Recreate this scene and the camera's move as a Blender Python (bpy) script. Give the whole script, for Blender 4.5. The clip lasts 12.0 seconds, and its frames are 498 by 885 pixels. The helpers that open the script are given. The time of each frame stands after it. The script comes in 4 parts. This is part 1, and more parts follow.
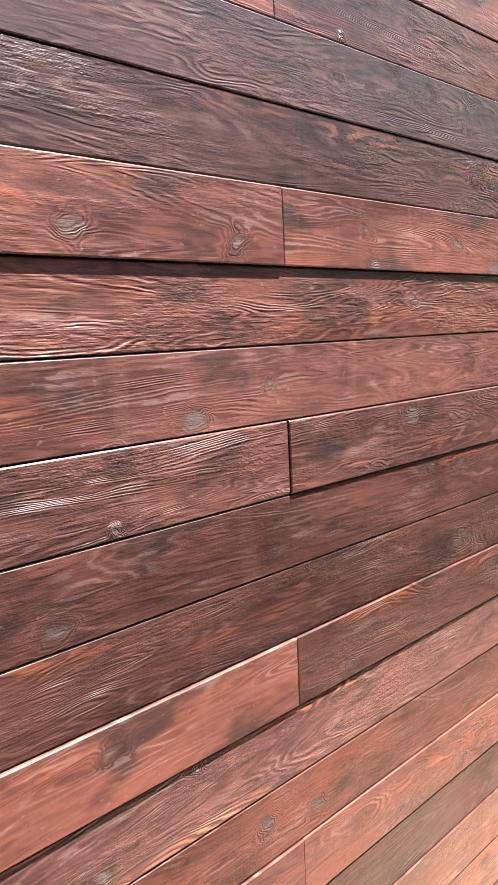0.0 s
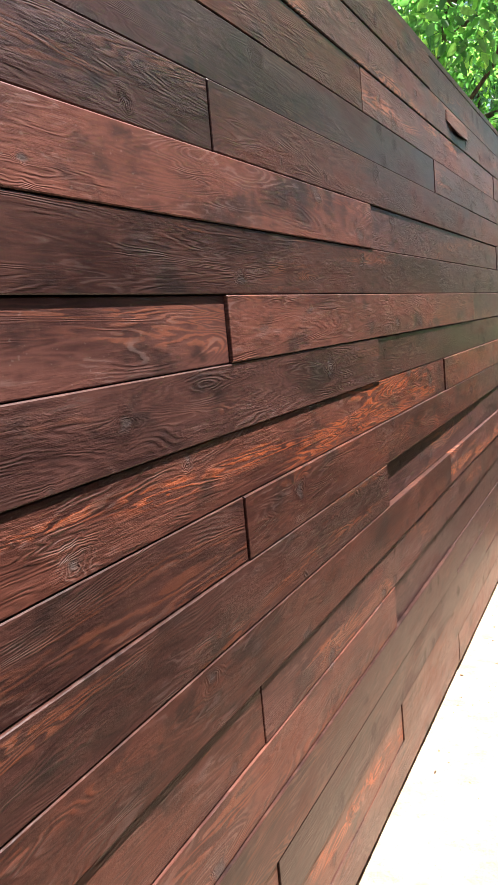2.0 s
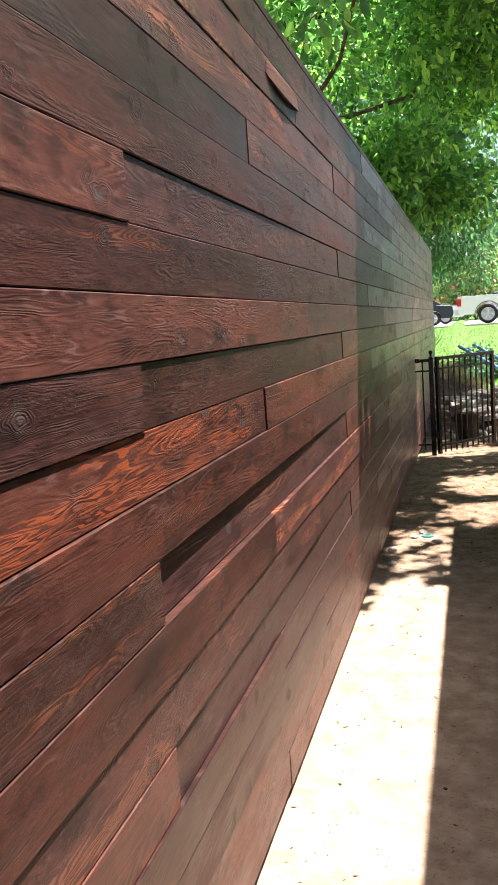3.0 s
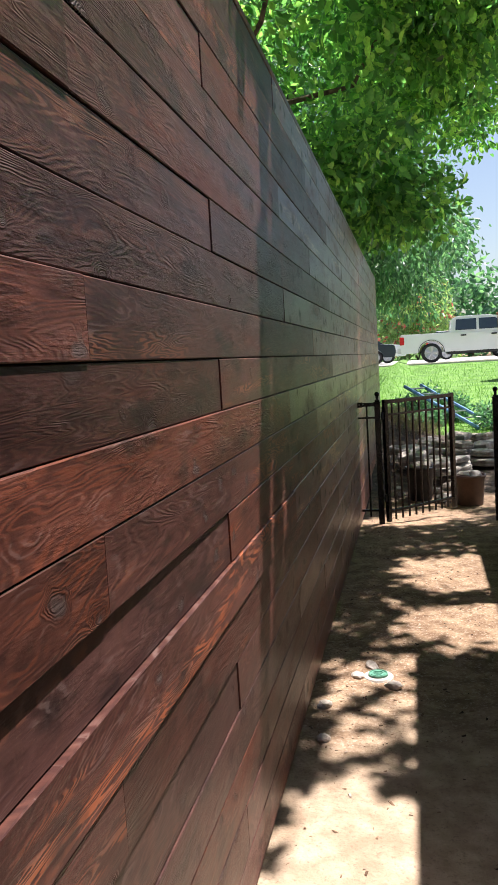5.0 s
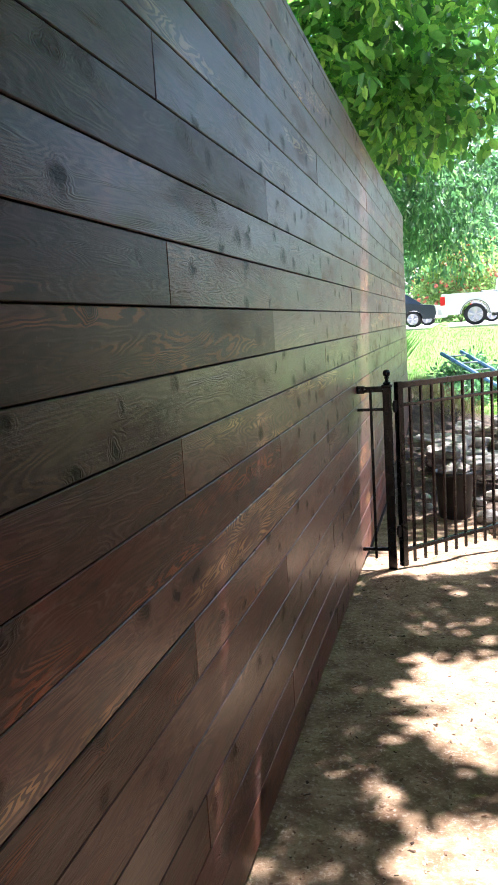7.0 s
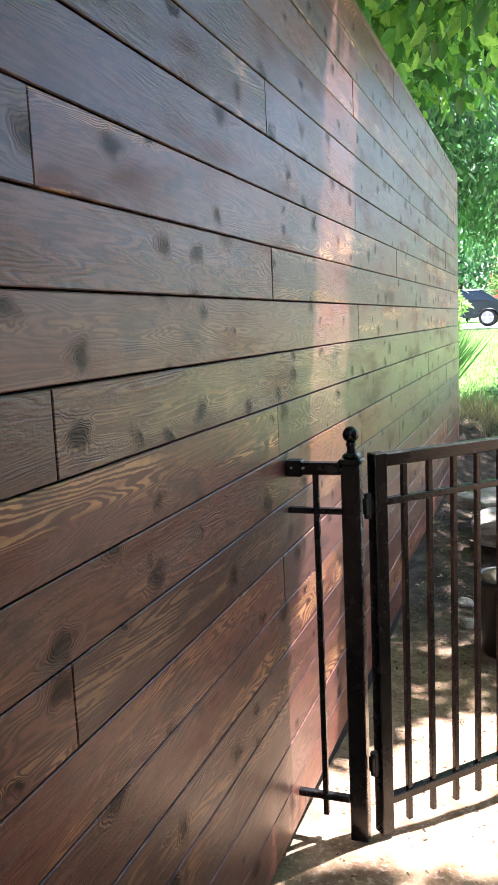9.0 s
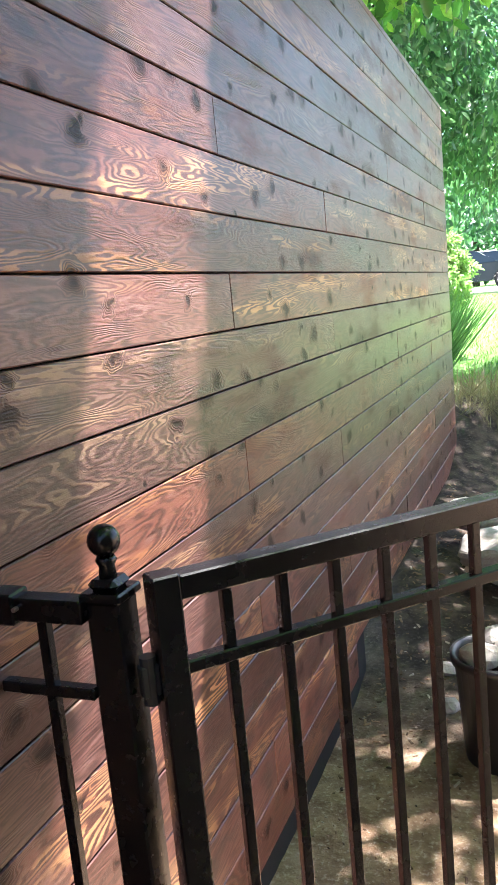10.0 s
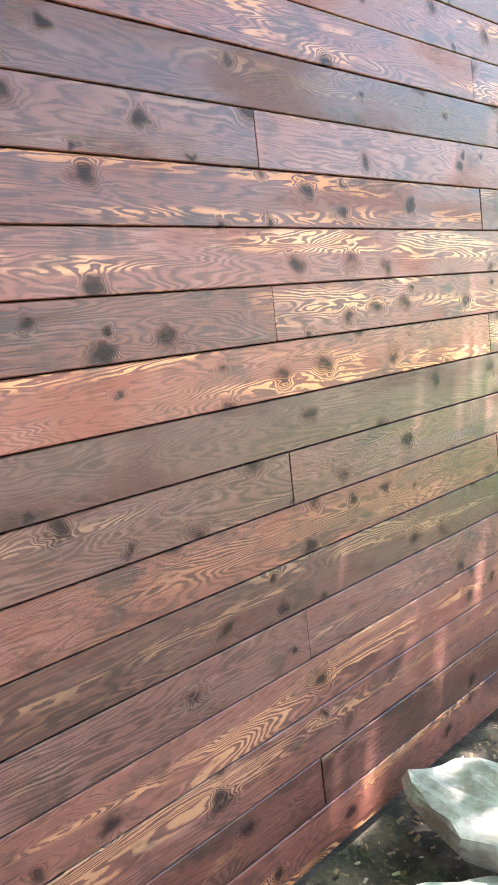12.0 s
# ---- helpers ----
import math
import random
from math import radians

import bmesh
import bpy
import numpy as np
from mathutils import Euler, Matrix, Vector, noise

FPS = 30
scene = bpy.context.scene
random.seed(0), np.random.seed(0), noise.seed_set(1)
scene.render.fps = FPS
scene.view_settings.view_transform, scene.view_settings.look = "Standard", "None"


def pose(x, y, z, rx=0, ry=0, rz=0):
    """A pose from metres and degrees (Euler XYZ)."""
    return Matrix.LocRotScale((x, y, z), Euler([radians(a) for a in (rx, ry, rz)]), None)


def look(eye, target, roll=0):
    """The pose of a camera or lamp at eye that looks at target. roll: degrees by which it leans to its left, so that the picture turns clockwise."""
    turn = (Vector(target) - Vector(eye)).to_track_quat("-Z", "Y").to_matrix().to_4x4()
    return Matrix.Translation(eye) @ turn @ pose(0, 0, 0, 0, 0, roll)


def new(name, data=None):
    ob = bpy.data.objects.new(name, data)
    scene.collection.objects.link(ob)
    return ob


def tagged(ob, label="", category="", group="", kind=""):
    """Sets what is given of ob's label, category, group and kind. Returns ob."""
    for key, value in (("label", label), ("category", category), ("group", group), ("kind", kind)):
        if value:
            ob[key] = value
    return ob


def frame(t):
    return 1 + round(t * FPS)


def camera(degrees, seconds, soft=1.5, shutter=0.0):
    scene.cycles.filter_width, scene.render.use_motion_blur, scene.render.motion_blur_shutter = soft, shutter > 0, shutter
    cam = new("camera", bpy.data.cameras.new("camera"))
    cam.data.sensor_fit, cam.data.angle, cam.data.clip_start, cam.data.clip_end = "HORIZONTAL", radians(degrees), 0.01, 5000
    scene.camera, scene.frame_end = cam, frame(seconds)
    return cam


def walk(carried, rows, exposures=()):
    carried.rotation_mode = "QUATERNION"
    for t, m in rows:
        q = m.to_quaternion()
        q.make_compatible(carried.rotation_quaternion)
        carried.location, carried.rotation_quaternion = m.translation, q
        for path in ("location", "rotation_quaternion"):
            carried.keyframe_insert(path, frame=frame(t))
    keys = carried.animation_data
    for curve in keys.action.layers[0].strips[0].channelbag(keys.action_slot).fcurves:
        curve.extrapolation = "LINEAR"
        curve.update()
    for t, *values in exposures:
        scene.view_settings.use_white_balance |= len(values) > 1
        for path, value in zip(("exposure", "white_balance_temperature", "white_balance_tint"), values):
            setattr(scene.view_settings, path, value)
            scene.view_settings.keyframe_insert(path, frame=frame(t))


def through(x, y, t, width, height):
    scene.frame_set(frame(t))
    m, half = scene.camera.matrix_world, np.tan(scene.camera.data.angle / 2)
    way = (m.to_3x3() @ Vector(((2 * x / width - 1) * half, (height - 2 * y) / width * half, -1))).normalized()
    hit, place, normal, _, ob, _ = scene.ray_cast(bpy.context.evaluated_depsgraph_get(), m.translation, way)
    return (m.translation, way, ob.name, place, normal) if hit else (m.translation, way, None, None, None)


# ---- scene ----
cam = camera(34.2, 12.0)
# seconds, stops, white balance
EXPOSURES = [(0, 3.05, 6550, 14), (0.5, 3.0, 6800, 13), (1.0, 2.9, 6800, 13), (1.5, 2.68, 6700, 13), (2.0, 2.0, 6600, 13), (2.5, 1.8, 6600, 14), (3.5, 1.75, 6750, 19), (5.5, 1.2, 6400, 14),
             (6.5, 1.85, 6100, 15), (7.5, 2.75, 6150, 18), (9.5, 2.8, 6200, 17), (10.5, 3.15, 6250, 13), (11.0, 3.1, 6250, 13), (11.5, 3.5, 6250, 13), (12, 3.92, 6250, 13)]
PATH = [
    (0, (0.978, 0.172, 1.707), (-0.393, 1.602, 1.434), -2.4),
    (0.5, (0.914, 0.505, 1.706), (-0.433, 1.964, 1.467), -1.6),
    (1, (0.786, 0.915, 1.656), (-0.511, 2.418, 1.413), -3.0),
    (1.4, (0.723, 1.326, 1.646), (-0.377, 2.975, 1.376), -4.7),
    (1.5, (0.709, 1.419, 1.637), (-0.328, 3.107, 1.364), -5.3),
    (1.7, (0.727, 1.621, 1.614), (-0.267, 3.336, 1.349), -5.7),
    (2, (0.746, 1.989, 1.612), (-0.115, 3.772, 1.329), -5.1),
    (2.5, (0.661, 2.48, 1.62), (0.009, 4.348, 1.33), -5.1),
    (3, (0.657, 3.014, 1.594), (0.116, 4.919, 1.315), -4.2),
    (3.5, (0.538, 3.6, 1.559), (0.104, 5.533, 1.285), -3.2),
    (3.7, (0.506, 3.807, 1.546), (0.105, 5.748, 1.277), -3.6),
    (5.3, (0.505, 5.448, 1.524), (0.101, 7.398, 1.343), -3.4),
    (5.5, (0.509, 5.692, 1.54), (0.075, 7.637, 1.363), -2.9),
    (5.9, (0.512, 6.311, 1.529), (0.061, 8.247, 1.308), -2.2),
    (6, (0.527, 6.42, 1.53), (0.05, 8.352, 1.324), -2.3),
    (6.5, (0.574, 7.092, 1.506), (0.069, 9.013, 1.27), -2.7),
    (7, (0.585, 7.746, 1.487), (0.084, 9.661, 1.206), -3.5),
    (7.5, (0.64, 8.407, 1.453), (0.14, 10.319, 1.146), -3.6),
    (7.7, (0.651, 8.709, 1.476), (0.141, 10.619, 1.173), -3.5),
    (9.3, (0.673, 10.872, 1.474), (-0.033, 12.722, 1.193), -3.2),
    (9.5, (0.71, 11.15, 1.459), (-0.004, 12.994, 1.155), -4.3),
    (10, (0.765, 11.732, 1.466), (0.036, 13.563, 1.124), -5.4),
    (10.5, (0.867, 12.348, 1.483), (0.112, 14.176, 1.187), -5.5),
    (11, (1.044, 13.042, 1.506), (0.178, 14.83, 1.275), -5.5),
    (11.5, (1.199, 13.677, 1.513), (0.077, 15.318, 1.287), -6.7),
    (12, (1.365, 14.25, 1.587), (-0.03, 15.655, 1.304), -6.4),
]
walk(cam, [(t, look(eye, target, roll)) for t, eye, target, roll in PATH], EXPOSURES)

# ---------------------------------------------------------------- light
SUN_X, SUN_Y = 0.28, 0.30
SUN = Vector((SUN_X, SUN_Y, 1.0)).normalized()
world = bpy.data.worlds.new("sky")
scene.world = world
world.use_nodes = True
wn = world.node_tree.nodes
sky = wn.new("ShaderNodeTexSky")
sky.sky_type = "NISHITA"
sky.sun_disc = False
sky.dust_density = 1.5
sky.sun_elevation = math.asin(SUN.z)
sky.sun_rotation = math.atan2(SUN.x, SUN.y)
wn["Background"].inputs["Strength"].default_value = 0.065
world.node_tree.links.new(sky.outputs[0], wn["Background"].inputs["Color"])
sun = new("sun", bpy.data.lights.new("sun", "SUN"))
sun.data.energy = 5.0
sun.data.angle = radians(0.6)
sun.data.color = (1.0, 0.96, 0.93)
sun.matrix_world = look(Vector((0, 6, 30)), Vector((0, 6, 30)) - SUN)


# ---------------------------------------------------------------- materials
class Nodes:
    """A short way to write node trees."""

    def __init__(self, name):
        self.mat = bpy.data.materials.new(name)
        self.mat.use_nodes = True
        self.tree = self.mat.node_tree
        self.bsdf = self.tree.nodes["Principled BSDF"]

    def put(self, socket, value):
        if isinstance(value, bpy.types.NodeSocket):
            self.tree.links.new(value, socket)
        elif socket.type == "RGBA" and not isinstance(value, (int, float)):
            socket.default_value = (*value, 1.0)[:4]
        else:
            socket.default_value = value

    def add(self, kind, out=0, op="", clamp=False, **ins):
        node = self.tree.nodes.new(kind)
        if op:
            node.operation = op
        if clamp:
            node.use_clamp = True
        for k, v in ins.items():
            k = k.replace("_", " ")
            self.put(node.inputs[int(k[1:])] if k[0] == "i" and k[1:].isdigit() else node.inputs[k], v)
        return node.outputs[out]

    def math(self, op, a, b=0.0, c=0.0, clamp=False):
        return self.add("ShaderNodeMath", op=op, clamp=clamp, i0=a, i1=b, i2=c)

    def vmath(self, op, a, b=(0, 0, 0)):
        return self.add("ShaderNodeVectorMath", op=op, i0=a, i1=b)

    def coords(self, which="Object"):
        return self.add("ShaderNodeTexCoord", out={"Generated": 0, "Object": 3}[which])

    def noise(self, vec, scale, detail=3.0, rough=0.55, distortion=0.0):
        return self.add("ShaderNodeTexNoise", Vector=vec, Scale=scale, Detail=detail, Roughness=rough, Distortion=distortion)

    def ramp(self, x, lo, hi):
        out = self.add("ShaderNodeMapRange", Value=x, From_Min=lo, From_Max=hi)
        out.node.interpolation_type = "SMOOTHSTEP"
        return out

    def mix(self, f, a, b):
        node = self.tree.nodes.new("ShaderNodeMix")
        node.data_type = "RGBA"
        self.put(node.inputs[0], f)
        self.put(node.inputs[6], a)
        self.put(node.inputs[7], b)
        return node.outputs[2]

    def bump(self, h, strength, distance):
        return self.add("ShaderNodeBump", Strength=strength, Distance=distance, Height=h)

    def random(self):
        return self.add("ShaderNodeObjectInfo", out=5)

    def done(self, color=None, rough=None, normal=None, metal=None, spec=None):
        for key, v in (("Base Color", color), ("Roughness", rough), ("Normal", normal), ("Metallic", metal), ("Specular IOR Level", spec)):
            if v is not None:
                self.put(self.bsdf.inputs[key], v)
        return self.mat


def wood_material(name, figure_low, figure_red, figure_tan, amount, coat, deep, knotty, knot_col, smeared, tint, steady, gleam, matt, pale, banding):
    """Stained, varnished cedar boards: contour grain that flows round knots, dark stain, golden sapwood streaks, open pores."""
    n = Nodes(name)
    rnd = n.random()
    shift = n.add("ShaderNodeCombineXYZ", X=n.math("MULTIPLY", rnd, 3.0), Y=n.math("MULTIPLY", rnd, 173.0), Z=n.math("MULTIPLY", rnd, 61.0))
    p = n.vmath("ADD", n.coords(), shift)
    wob = n.noise(n.vmath("MULTIPLY", p, (1, 3, 8)), 1.0, 2)
    # knots, scattered over the board
    kn = n.tree.nodes.new("ShaderNodeTexVoronoi")
    kn.voronoi_dimensions = "2D"
    warp = n.vmath("MULTIPLY", n.add("ShaderNodeTexNoise", out=1, Vector=n.vmath("MULTIPLY", p, (1, 14, 22)), Scale=1.0, Detail=2.0), (0.0, 0.085, 0.055))
    px = n.add("ShaderNodeSeparateXYZ", i0=n.vmath("ADD", p, warp)).node
    n.put(kn.inputs["Vector"], n.add("ShaderNodeCombineXYZ", X=n.math("MULTIPLY", px.outputs[1], 6.0), Y=n.math("MULTIPLY", px.outputs[2], 7.6)))
    n.put(kn.inputs["Scale"], 1.0)
    dist = kn.outputs["Distance"]
    sep = n.add("ShaderNodeSeparateColor", i0=kn.outputs["Color"])
    dist = n.math("DIVIDE", dist, n.math("MULTIPLY_ADD", sep.node.outputs[1], 0.85, 0.40))
    there = n.ramp(sep, knotty, knotty + 0.05)
    knot_wide = n.math("MULTIPLY", n.ramp(dist, 0.40, 0.04), there)
    knot = n.math("MULTIPLY", n.ramp(n.math("ADD", dist, n.math("MULTIPLY", n.math("SUBTRACT", wob, 0.5), 0.30)), 0.18, 0.03), there)
    # growth rings as contour lines of a long slow field
    field = n.noise(n.vmath("MULTIPLY", p, (1, 0.75, 7.0)), 1.0, 3.4, 0.5, 0.6)
    field = n.math("ADD", field, n.math("MULTIPLY", n.math("POWER", knot_wide, 1.6), 0.10))
    fine = n.noise(n.vmath("MULTIPLY", p, (1, 14, 60)), 1.0, 3, 0.6)
    rings = n.math("SINE", n.math("ADD", n.math("MULTIPLY", field, 250.0), n.math("MULTIPLY", fine, 8.0)))
    rings = n.math("MULTIPLY_ADD", rings, 0.5, 0.5)
    fibre = n.noise(n.vmath("MULTIPLY", p, (1, 9, 300)), 1.0, 3, 0.7)
    saw = n.noise(n.vmath("MULTIPLY", p, (1, 260, 7)), 1.0, 2, 0.6)
    blotch = n.noise(n.vmath("MULTIPLY", p, (1, 1.6, 6.0)), 1.0, 3, 0.6)
    smear = n.noise(n.vmath("MULTIPLY", p, (1, 15.0, 1.6)), 1.0, 4, 0.6)
    # colour: plain stained wood, then the pale figure, smears of stain, and knots
    hue = n.math("FRACT", n.math("MULTIPLY", rnd, 7.31))
    dark = n.mix(hue, (0.045, 0.020, 0.019), (0.062, 0.020, 0.015))
    mid = n.mix(hue, (0.150, 0.072, 0.062), (0.225, 0.074, 0.046))
    lines = n.math("ADD", n.math("MULTIPLY", rings, banding), n.math("MULTIPLY", fine, 0.42))
    col = n.mix(n.ramp(n.math("ADD", lines, n.math("MULTIPLY", blotch, 0.9)), 0.45, 1.0), dark, mid)
    col = n.mix(n.math("MULTIPLY", n.ramp(fibre, 0.5, 0.8), 0.3), col, (0.26, 0.105, 0.065))
    figure = n.noise(n.vmath("MULTIPLY", p, (1, 0.9, 13.0)), 1.0, 2, 0.5)
    patch = n.noise(n.vmath("MULTIPLY", p, (1, 4.0, 16.0)), 1.0, 3, 0.55)
    gold = n.math("MULTIPLY", n.ramp(figure, figure_low, figure_low + 0.09), n.ramp(rings, 0.38, 0.72))
    gold = n.math("MULTIPLY", gold, n.ramp(patch, 0.34, 0.54))
    gold = n.math("MULTIPLY", gold, n.math("MULTIPLY_ADD", n.ramp(n.math("FRACT", n.math("MULTIPLY", rnd, 13.7)), steady, 0.98), 0.80 * amount, 0.14 * amount))
    col = n.mix(gold, col, n.mix(hue, figure_tan, figure_red))
    stain = n.noise(n.vmath("MULTIPLY", p, (1, 5.0, 11.0)), 1.0, 4, 0.6)
    col = n.mix(n.math("MULTIPLY", n.ramp(stain, 0.52, 0.70), 0.72), col, (0.026, 0.017, 0.016))
    col = n.mix(n.math("MULTIPLY", n.ramp(smear, 0.54, 0.72), smeared), col, (0.024, 0.014, 0.013))
    col = n.mix(n.math("MULTIPLY", n.ramp(smear, 0.42, 0.30), 0.25), col, (0.20, 0.09, 0.06))
    halo = n.math("MULTIPLY", n.ramp(dist, 0.30, 0.06), there)
    col = n.mix(n.math("MULTIPLY", halo, 0.42), col, (0.034, 0.022, 0.019))
    col = n.mix(n.math("MULTIPLY", knot, 0.88), col, knot_col)
    # tiny pale specks paint sparkle on the raised grain
    speck = n.noise(n.vmath("MULTIPLY", p, (1, 70, 130)), 1.0, 2, 0.5)
    col = n.mix(n.math("MULTIPLY", n.ramp(speck, 0.68, 0.73), pale * 0.6), col, (0.48, 0.38, 0.33))
    # glints on the brushed ridges, put into the colour as pale lines
    ridge_glint = n.math("MULTIPLY", n.ramp(rings, 0.62, 0.95), n.ramp(n.noise(n.vmath("MULTIPLY", p, (1, 5.0, 22.0)), 1.0, 3, 0.6), 0.50, 0.64))
    col = n.mix(n.math("MULTIPLY", ridge_glint, pale), col, (0.36, 0.27, 0.24))
    tone = n.math("MULTIPLY_ADD", n.math("FRACT", n.math("MULTIPLY", rnd, 29.3)), 0.60 * tint, 0.42 * tint)
    col = n.vmath("SCALE", col)
    n.put(col.node.inputs["Scale"], tone)
    # relief and gloss
    patch2 = n.noise(n.vmath("MULTIPLY", p, (1, 6.0, 26.0)), 1.0, 3, 0.6)
    relief = n.math("ADD", n.math("MULTIPLY", n.math("MULTIPLY", rings, n.ramp(patch2, 0.42, 0.66)), 0.60), n.math("MULTIPLY", fibre, 0.6))
    relief = n.math("ADD", relief, n.math("MULTIPLY", saw, 0.09))
    relief = n.math("ADD", relief, n.math("MULTIPLY", fine, 0.35))
    relief = n.math("SUBTRACT", relief, n.math("MULTIPLY", knot, 0.5))
    chip = n.noise(n.vmath("MULTIPLY", p, (1, 55, 190)), 1.0, 2, 0.6)
    relief = n.math("ADD", relief, n.math("MULTIPLY", n.math("MULTIPLY", chip, n.ramp(patch2, 0.62, 0.40)), 0.9))
    worn = n.math("MULTIPLY_ADD", n.ramp(n.noise(n.vmath("MULTIPLY", p, (1, 2.2, 8.0)), 1.0, 3, 0.6), 0.40, 0.60), 0.78, 0.22)
    relief = n.math("MULTIPLY", relief, n.math("MAXIMUM", worn, knot_wide))
    hand = n.math("MULTIPLY_ADD", n.math("FRACT", n.math("MULTIPLY", rnd, 17.3)), 1.1, 0.35)
    relief = n.math("MULTIPLY", relief, hand)
    nor = n.bump(relief, 1.0, deep)
    rough = n.math("MULTIPLY_ADD", fibre, 0.22, n.math("MULTIPLY_ADD", blotch, 0.20, matt))
    dull = n.math("SUBTRACT", 1.0, n.math("MAXIMUM", n.math("MULTIPLY", halo, 0.6), n.math("MULTIPLY", n.ramp(blotch, 0.52, 0.70), 0.45)))
    n.put(n.bsdf.inputs["Coat Weight"], n.math("MULTIPLY", dull, coat))
    n.put(n.bsdf.inputs["Coat Roughness"], n.math("MULTIPLY_ADD", blotch, 0.26, matt))
    n.put(n.bsdf.inputs["Coat Normal"], n.bump(relief, 0.7, deep * 0.5))
    return n.done(col, rough, nor, spec=n.math("MULTIPLY", dull, gleam))


def plain_material(name, color, rough=0.5, metal=0.0, vary=0.25, scale=8.0, bump=0.0, spec=0.5):
    n = Nodes(name)
    p = n.coords()
    a = n.noise(p, scale, 4, 0.6)
    b = n.noise(p, scale * 9.0, 3, 0.6)
    f = n.math("ADD", n.math("MULTIPLY", a, 0.65), n.math("MULTIPLY", b, 0.35))
    lo = tuple(c * (1 - vary) for c in color)
    hi = tuple(min(1, c * (1 + vary)) for c in color)
    col = n.mix(n.ramp(f, 0.3, 0.7), lo, hi)
    nor = n.bump(f, bump, 0.01) if bump else None
    return n.done(col, n.math("MULTIPLY_ADD", a, 0.2, max(0.0, rough - 0.1)), nor, metal, spec)


def ground_material():
    """Pale sand running into brown dirt with mulch and grit, darker garden soil by the far wall, lawn beyond."""
    n = Nodes("ground")
    p = n.coords()
    x = n.add("ShaderNodeSeparateXYZ", i0=p)
    y = n.tree.nodes[-1].outputs[1]
    big = n.noise(p, 1.3, 4, 0.6)
    grit = n.noise(p, 60.0, 4, 0.65)
    mids = n.noise(p, 9.0, 4, 0.6)
    dirt = n.mix(n.ramp(mids, 0.3, 0.72), (0.165, 0.098, 0.056), (0.36, 0.25, 0.155))
    dirt = n.mix(n.math("MULTIPLY", n.ramp(grit, 0.5, 0.72), 0.5), dirt, (0.62, 0.52, 0.42))
    dirt = n.mix(n.math("MULTIPLY", n.ramp(grit, 0.44, 0.3), 0.6), dirt, (0.13, 0.08, 0.055))
    sand = n.mix(n.ramp(mids, 0.3, 0.72), (0.31, 0.225, 0.150), (0.49, 0.375, 0.265))
    sand = n.mix(n.math("MULTIPLY", n.ramp(grit, 0.46, 0.32), 0.5), sand, (0.20, 0.14, 0.10))
    dirt = n.mix(n.ramp(n.math("ADD", y, n.math("MULTIPLY", n.math("SUBTRACT", big, 0.5), 2.0)), 8.9, 7.7), dirt, sand)
    soil = n.mix(n.ramp(mids, 0.35, 0.7), (0.030, 0.022, 0.018), (0.11, 0.08, 0.06))
    soil = n.mix(n.math("MULTIPLY", n.ramp(grit, 0.52, 0.7), 0.5), soil, (0.18, 0.14, 0.105))
    edge = n.math("ADD", y, n.math("MULTIPLY", n.math("SUBTRACT", big, 0.5), 1.6))
    col = n.mix(n.math("MULTIPLY", n.ramp(edge, 13.9, 15.0), n.ramp(x, 4.5, 2.5)), dirt, soil)
    grass = n.mix(n.ramp(n.noise(p, 2.0, 5, 0.65), 0.3, 0.7), (0.075, 0.160, 0.035), (0.17, 0.31, 0.075))
    side = n.math("ADD", x, n.math("MULTIPLY", big, 1.5))
    col = n.mix(n.math("MULTIPLY", n.ramp(edge, 19.2, 20.6), n.ramp(side, 6.2, 4.8)), col, grass)
    h = n.math("ADD", n.math("MULTIPLY", grit, 0.4), n.math("MULTIPLY", mids, 1.0))
    return n.done(col, 0.92, n.bump(h, 0.7, 0.02), spec=0.25)


def leaf_material(name, a, b, c, gloss=0.4, through=0.35):
    n = Nodes(name)
    r = n.add("ShaderNodeNewGeometry", out=8)
    col = n.mix(n.ramp(r, 0.0, 0.55), a, b)
    col = n.mix(n.ramp(r, 0.6, 1.0), col, c)
    vein = n.noise(n.coords(), 35.0, 2)
    col = n.mix(n.math("MULTIPLY", n.ramp(vein, 0.4, 0.7), 0.3), col, a)
    n.done(col, gloss, spec=0.5)
    tr = n.tree.nodes.new("ShaderNodeBsdfTranslucent")
    lite = n.vmath("MULTIPLY", col, (1.7, 2.3, 1.3))
    n.put(tr.inputs["Color"], lite)
    ms = n.tree.nodes.new("ShaderNodeMixShader")
    ms.inputs[0].default_value = through
    n.tree.links.new(n.bsdf.outputs[0], ms.inputs[1])
    n.tree.links.new(tr.outputs[0], ms.inputs[2])
    n.tree.links.new(ms.outputs[0], n.tree.nodes["Material Output"].inputs["Surface"])
    return n.mat


def stone_material():
    n = Nodes("pale_flagstone")
    p = n.coords()
    r = n.random()
    a = n.noise(p, 7.0, 5, 0.65)
    b = n.noise(p, 45.0, 4, 0.6)
    tint = n.mix(r, (0.44, 0.415, 0.395), (0.46, 0.41, 0.35))
    col = n.mix(n.ramp(a, 0.36, 0.62), n.vmath("MULTIPLY", tint, (0.55, 0.53, 0.50)), tint)
    col = n.mix(n.math("MULTIPLY", n.ramp(b, 0.55, 0.75), 0.5), col, (0.20, 0.17, 0.14))
    h = n.math("ADD", a, n.math("MULTIPLY", b, 0.4))
    return n.done(col, 0.85, n.bump(h, 0.6, 0.02), spec=0.3)


def bark_material():
    n = Nodes("bark")
    p = n.coords()
    a = n.noise(n.vmath("MULTIPLY", p, (14, 14, 3)), 1.0, 5, 0.65)
    return n.done(n.mix(n.ramp(a, 0.3, 0.7), (0.035, 0.026, 0.02), (0.15, 0.115, 0.085)), 0.9, n.bump(a, 0.9, 0.03), spec=0.2)


